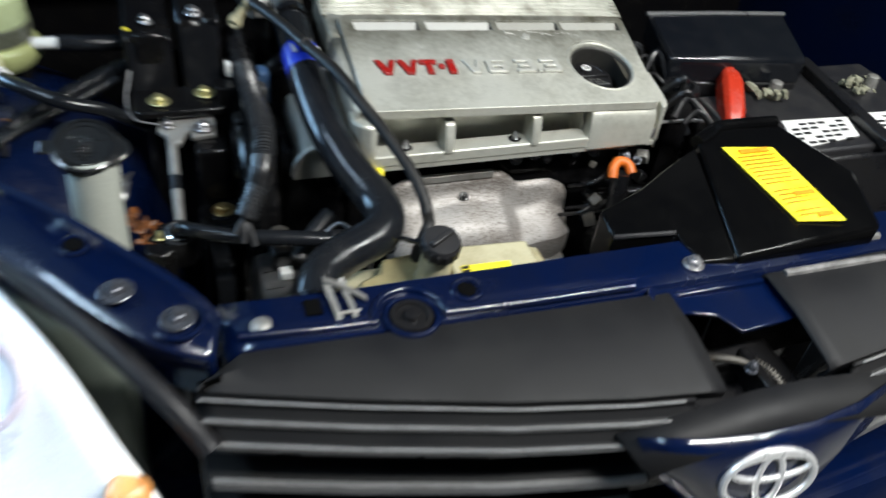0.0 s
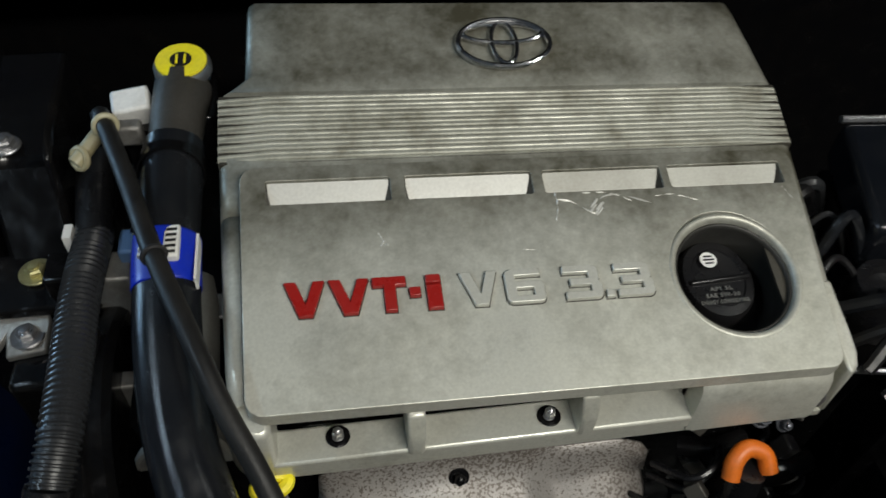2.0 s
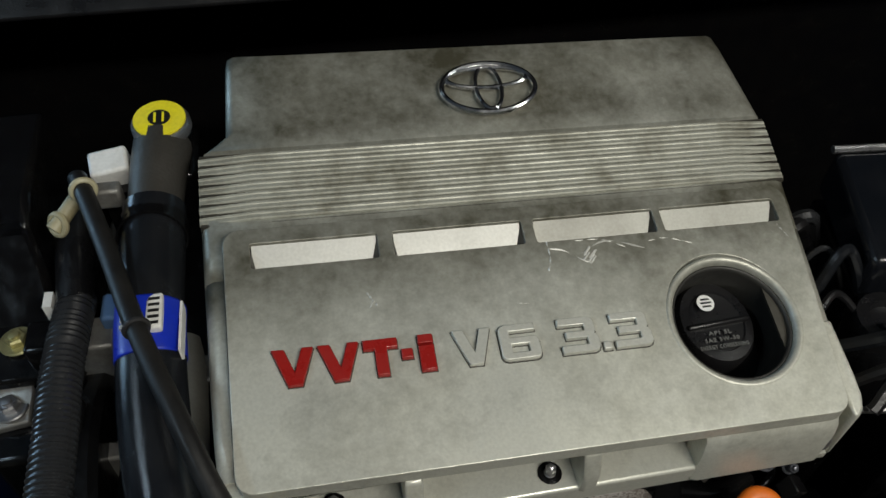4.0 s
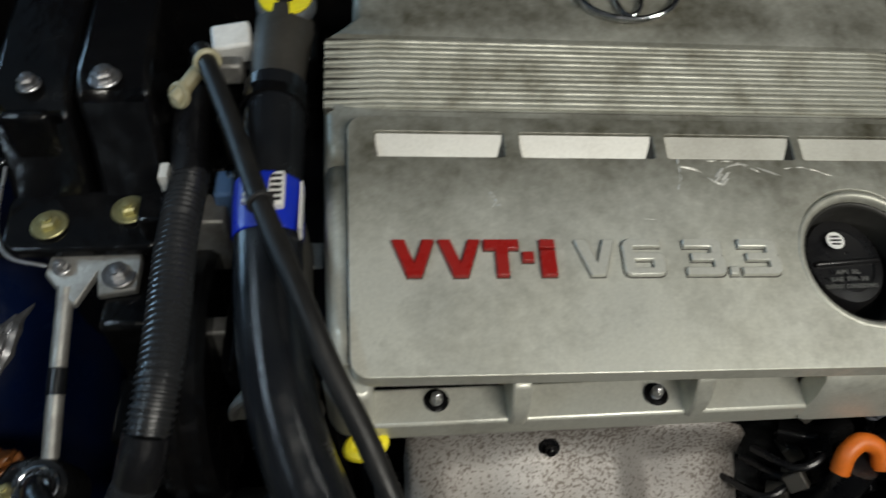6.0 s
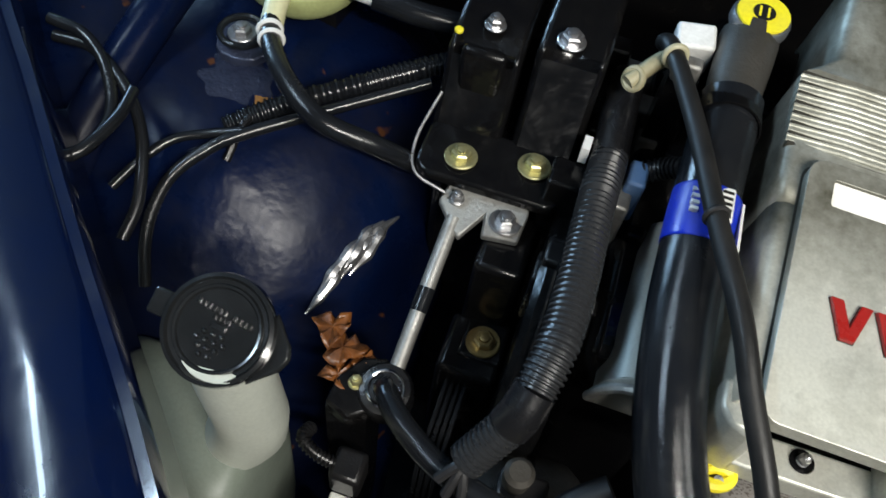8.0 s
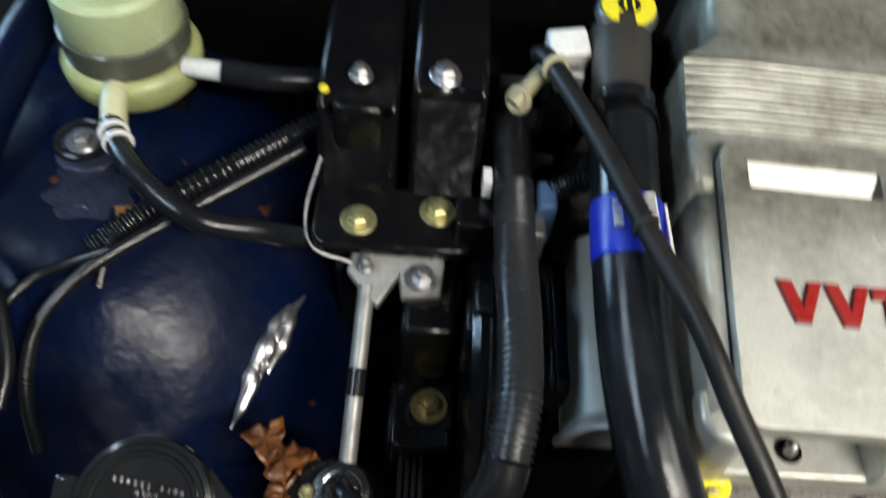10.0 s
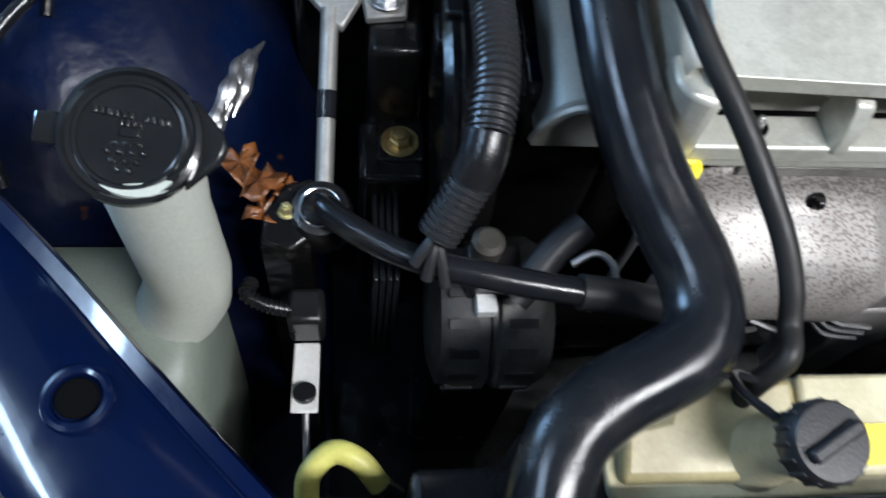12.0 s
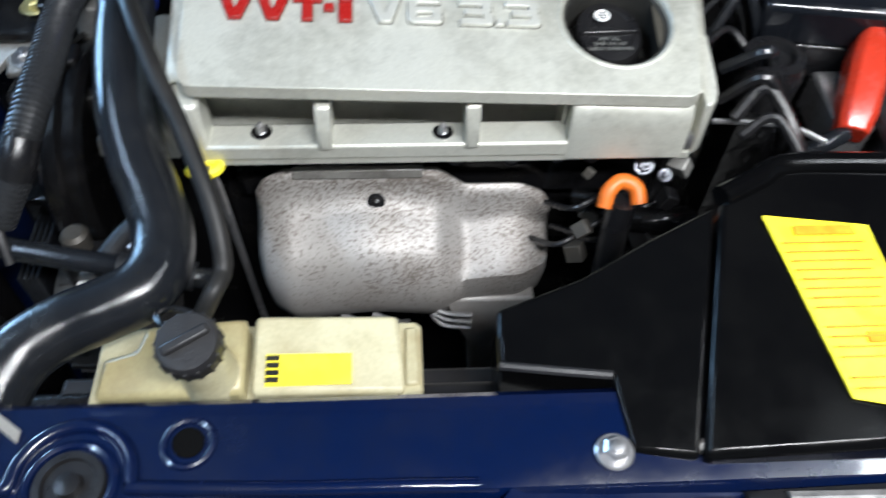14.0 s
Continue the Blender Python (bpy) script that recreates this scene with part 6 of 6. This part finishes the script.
for x, y in ((1.06, 0.955), (1.27, 0.95)):
    part("post", lathe(bmesh.new(), [(0.012, 0), (0.010, 0.03), (0.007, 0.032)], (x, y, 0.893)), CAST, bat)
    rnd = random.Random(int(x * 100))
    for k in range(22):
        s = rnd.uniform(0.003, 0.009)
        bm = box(bmesh.new(), (-s, -s, -s * 0.5), (s, s, s * 0.6), Matrix.Translation((x - 0.02 + rnd.uniform(-0.03, 0.03), y + rnd.uniform(-0.022, 0.022), 0.902 + rnd.uniform(0, 0.01))) @ pose(0, 0, 0, rnd.uniform(0, 90), rnd.uniform(0, 90), rnd.uniform(0, 90)))
        part("corrosion_lump", bm, CRUST, bat, "pale crumbly corrosion", bevel=0.002)
part("tray", boxes(((0.96, 0.77, 0.34), (1.34, 1.05, 0.66))), DARK, bat)
boot = thing("terminal_cover", (0.92, 0.90, 0.93), "red plastic battery terminal cover on its cable", "terminal cover")
ma = Matrix.Translation((0.962, 0.948, 0.912)) @ pose(0, 0, 0, 24, 0, -22) @ Matrix.Diagonal((0.85, 0.85, 0.9, 1))
bm = loft(bmesh.new(), [[(-w, y, -0.02), (-w, y, h * 0.6), (-w * 0.6, y, h), (w * 0.6, y, h), (w, y, h * 0.6), (w, y, -0.02)] for y, w, h in ((-0.075, 0.017, 0.014), (-0.05, 0.021, 0.022), (0.02, 0.022, 0.024), (0.045, 0.018, 0.016), (0.06, 0.010, 0.008), (0.09, 0.008, 0.006))], ring=True)
bmesh.ops.transform(bm, matrix=ma, verts=bm.verts[:])
part("cover_shell", bm, REDBOOT, boot, bevel=0.003)
part("hinge_tab", disc(bmesh.new(), ma @ Vector((0, 0.082, 0.004)), 0.012, 0.010), REDBOOT, boot)
part("cable", tube(bmesh.new(), [(0.935, 0.895, 0.885), (0.91, 0.885, 0.88), (0.895, 0.89, 0.86), (0.90, 0.91, 0.82)], 0.009, 10), RUBBER, boot)
part("clamp", boxes(((0.93, 0.90, 0.84), (0.968, 0.985, 0.888))), STEEL, boot, bevel=0.004)
part("stand", boxes(((0.935, 0.91, 0.34), (0.96, 0.97, 0.845))), DARK, boot)
fuse = thing("fuse_box", (1.02, 1.05, 0.86), "dark glossy fuse box with a clear lid", "fuse box")
FB = [(0.865, 1.005), (1.12, 0.968), (1.165, 1.105), (0.885, 1.130)]
part("lid", prism(bmesh.new(), [(*p, 0.975 if p[1] > 1.05 else 0.955) for p in FB], 0, 0.05), mat("smoky_lid", (0.005, 0.006, 0.008), 0.14, 0, (0.012, 0.012, 0.014), 0.4, 20, 300, 0.04), fuse, "smoky glossy lid", bevel=0.008)
part("base", prism(bmesh.new(), [(x * 0.98 + 0.02, y * 0.99 + 0.01, 0.91) for x, y in FB], 0, 0.56), BLACK, fuse, bevel=0.004)
part("lid_edge", tube(bmesh.new(), [(0.885, 1.132, 0.974), (1.02, 1.12, 0.975), (1.165, 1.107, 0.974)], 0.004, 8), STEEL, fuse, "bright lid edge")
rnd = random.Random(12)
for k in range(9):
    x, y = 0.80 + 0.02 * rnd.random(), 0.86 + 0.26 * k / 9
    pts = [(x, y, 0.90 + 0.03 * rnd.random()), (x + 0.03, y + 0.02 * rnd.uniform(-1, 1), 0.93 + 0.03 * rnd.random()), (x + 0.06, y + 0.03 * rnd.uniform(-1, 1), 0.90), (x + 0.085, y, 0.84)]
    single("engine_cable", tube(bmesh.new(), pts, rnd.uniform(0.003, 0.008), 8), rnd.choice((RUBBER, BLACK, LOOM)), "black cable between engine and battery", "cable", group="battery side cables")
part_at = thing("throttle_pipe", (0.86, 0.98, 0.86), "black plastic connector cluster beside the engine", "connector")
part("round_connector", lathe(bmesh.new(), [(0.032, 0), (0.034, 0.03), (0.030, 0.05), (0.02, 0.052), (0.018, 0.044)], (0.872, 0.965, 0.875), None, 24), BLACK, part_at)
part("stay", boxes(((0.85, 0.94, 0.34), (0.89, 0.99, 0.876))), DARK, part_at)
part("thin_pipe", tube(bmesh.new(), [(0.80, 0.90, 0.90), (0.83, 0.892, 0.905), (0.87, 0.885, 0.905), (0.90, 0.87, 0.90)], 0.003, 8), STEEL, part_at)

# dipsticks
ors = thing("orange_dipstick", (0.715, 0.85, 0.80), "orange dipstick loop in a black tube", "dipstick")
part("handle", tube(bmesh.new(), [(0.694, 0.838, 0.848), (0.698, 0.848, 0.860), (0.710, 0.855, 0.866), (0.724, 0.850, 0.862), (0.727, 0.838, 0.852)], 0.0078, 12), ORANGE, ors)
part("guide", tube(bmesh.new(), [(0.7115, 0.842, 0.852), (0.710, 0.836, 0.82), (0.712, 0.83, 0.74), (0.715, 0.83, 0.50)], 0.014, 14), BLACK, ors)
yl = thing("yellow_dipstick", (0.32, 0.86, 0.86), "yellow oil dipstick handle by the heat shield", "dipstick")
part("handle", torus(bmesh.new(), (0.320, 0.866, 0.882), 0.0125, 0.0056, pose(0, 0, 0, 12, 6, 20), ry=0.0068), YELLOW, yl)
part("stick", tube(bmesh.new(), [(0.322, 0.862, 0.885), (0.325, 0.872, 0.84), (0.33, 0.88, 0.6)], 0.004, 8), STEEL, yl)

# alternator
alt = thing("alternator", (0.2, 0.82, 0.62), "grimy cast alternator with vent slots", "alternator")
bm = lathe(bmesh.new(), [(0.045, 0.0), (0.062, 0.006), (0.067, 0.02), (0.067, 0.045), (0.063, 0.048), (0.063, 0.052), (0.067, 0.055), (0.067, 0.085), (0.058, 0.1), (0.03, 0.104)], (0.148, 0.832, 0.705), pose(0, 0, 0, 0, 90, 0), 40)
part("casing", bm, mat("grimy_alloy", (0.07, 0.068, 0.066), 0.42, 0.5, (0.012, 0.011, 0.01), 0.8, 30, 350, 0.25), alt)
for k in range(10):
    a = radians(20 + 22 * k)
    for x0 in (0.160, 0.208):
        part("vent_slot", box(bmesh.new(), (x0, -0.004, 0.064), (x0 + 0.024, 0.004, 0.0685), Matrix.Translation((0, 0.832, 0.705)) @ pose(0, 0, 0, math.degrees(a) - 10, 0, 0)), INK, alt, "dark vent slot")
part("white_plug", boxes(((0.180, 0.800, 0.765), (0.197, 0.818, 0.778))), WHITE, alt, "white plug", bevel=0.002)
part("plug_body", boxes(((0.172, 0.815, 0.76), (0.215, 0.85, 0.80))), BLACK, alt, bevel=0.004)
part("pipe_stub", tube(bmesh.new(), [(0.205, 0.80, 0.80), (0.235, 0.83, 0.822), (0.258, 0.846, 0.835)], 0.013, 14), GREY, alt, "grey hose stub")
part("fitting", lathe(bmesh.new(), [(0.012, 0), (0.013, 0.02), (0.009, 0.024)], (0.186, 0.84, 0.80)), SOOTY, alt)
part("hook_wire", tube(bmesh.new(), [(0.245, 0.815, 0.83), (0.262, 0.82, 0.838), (0.275, 0.81, 0.835), (0.278, 0.79, 0.82)], 0.003, 8), STEEL, alt)
part("mounting", boxes(((0.155, 0.80, 0.34), (0.245, 0.88, 0.66))), DARK, alt)
grn = thing("drain_tube", (0.077, 0.68, 0.76), "yellow-green plastic tube with a pale clamp", "tube")
part("tube_body", tube(bmesh.new(), [(0.052, 0.655, 0.772), (0.054, 0.675, 0.790), (0.070, 0.688, 0.797), (0.088, 0.682, 0.795), (0.102, 0.668, 0.782)], 0.0085, 12), TUBE, grn)
part("clamp", torus(bmesh.new(), (0.052, 0.656, 0.773), 0.009, 0.003, pose(0, 0, 0, 50, 0, 0)), WHITE, grn, "pale clamp")
part("black_end", tube(bmesh.new(), [(0.10, 0.67, 0.784), (0.115, 0.66, 0.775), (0.10, 0.652, 0.768), (0.07, 0.655, 0.768)], 0.007, 10), BLACK, grn)
part("stay", boxes(((0.045, 0.64, 0.30), (0.115, 0.665, 0.765))), DARK, grn)
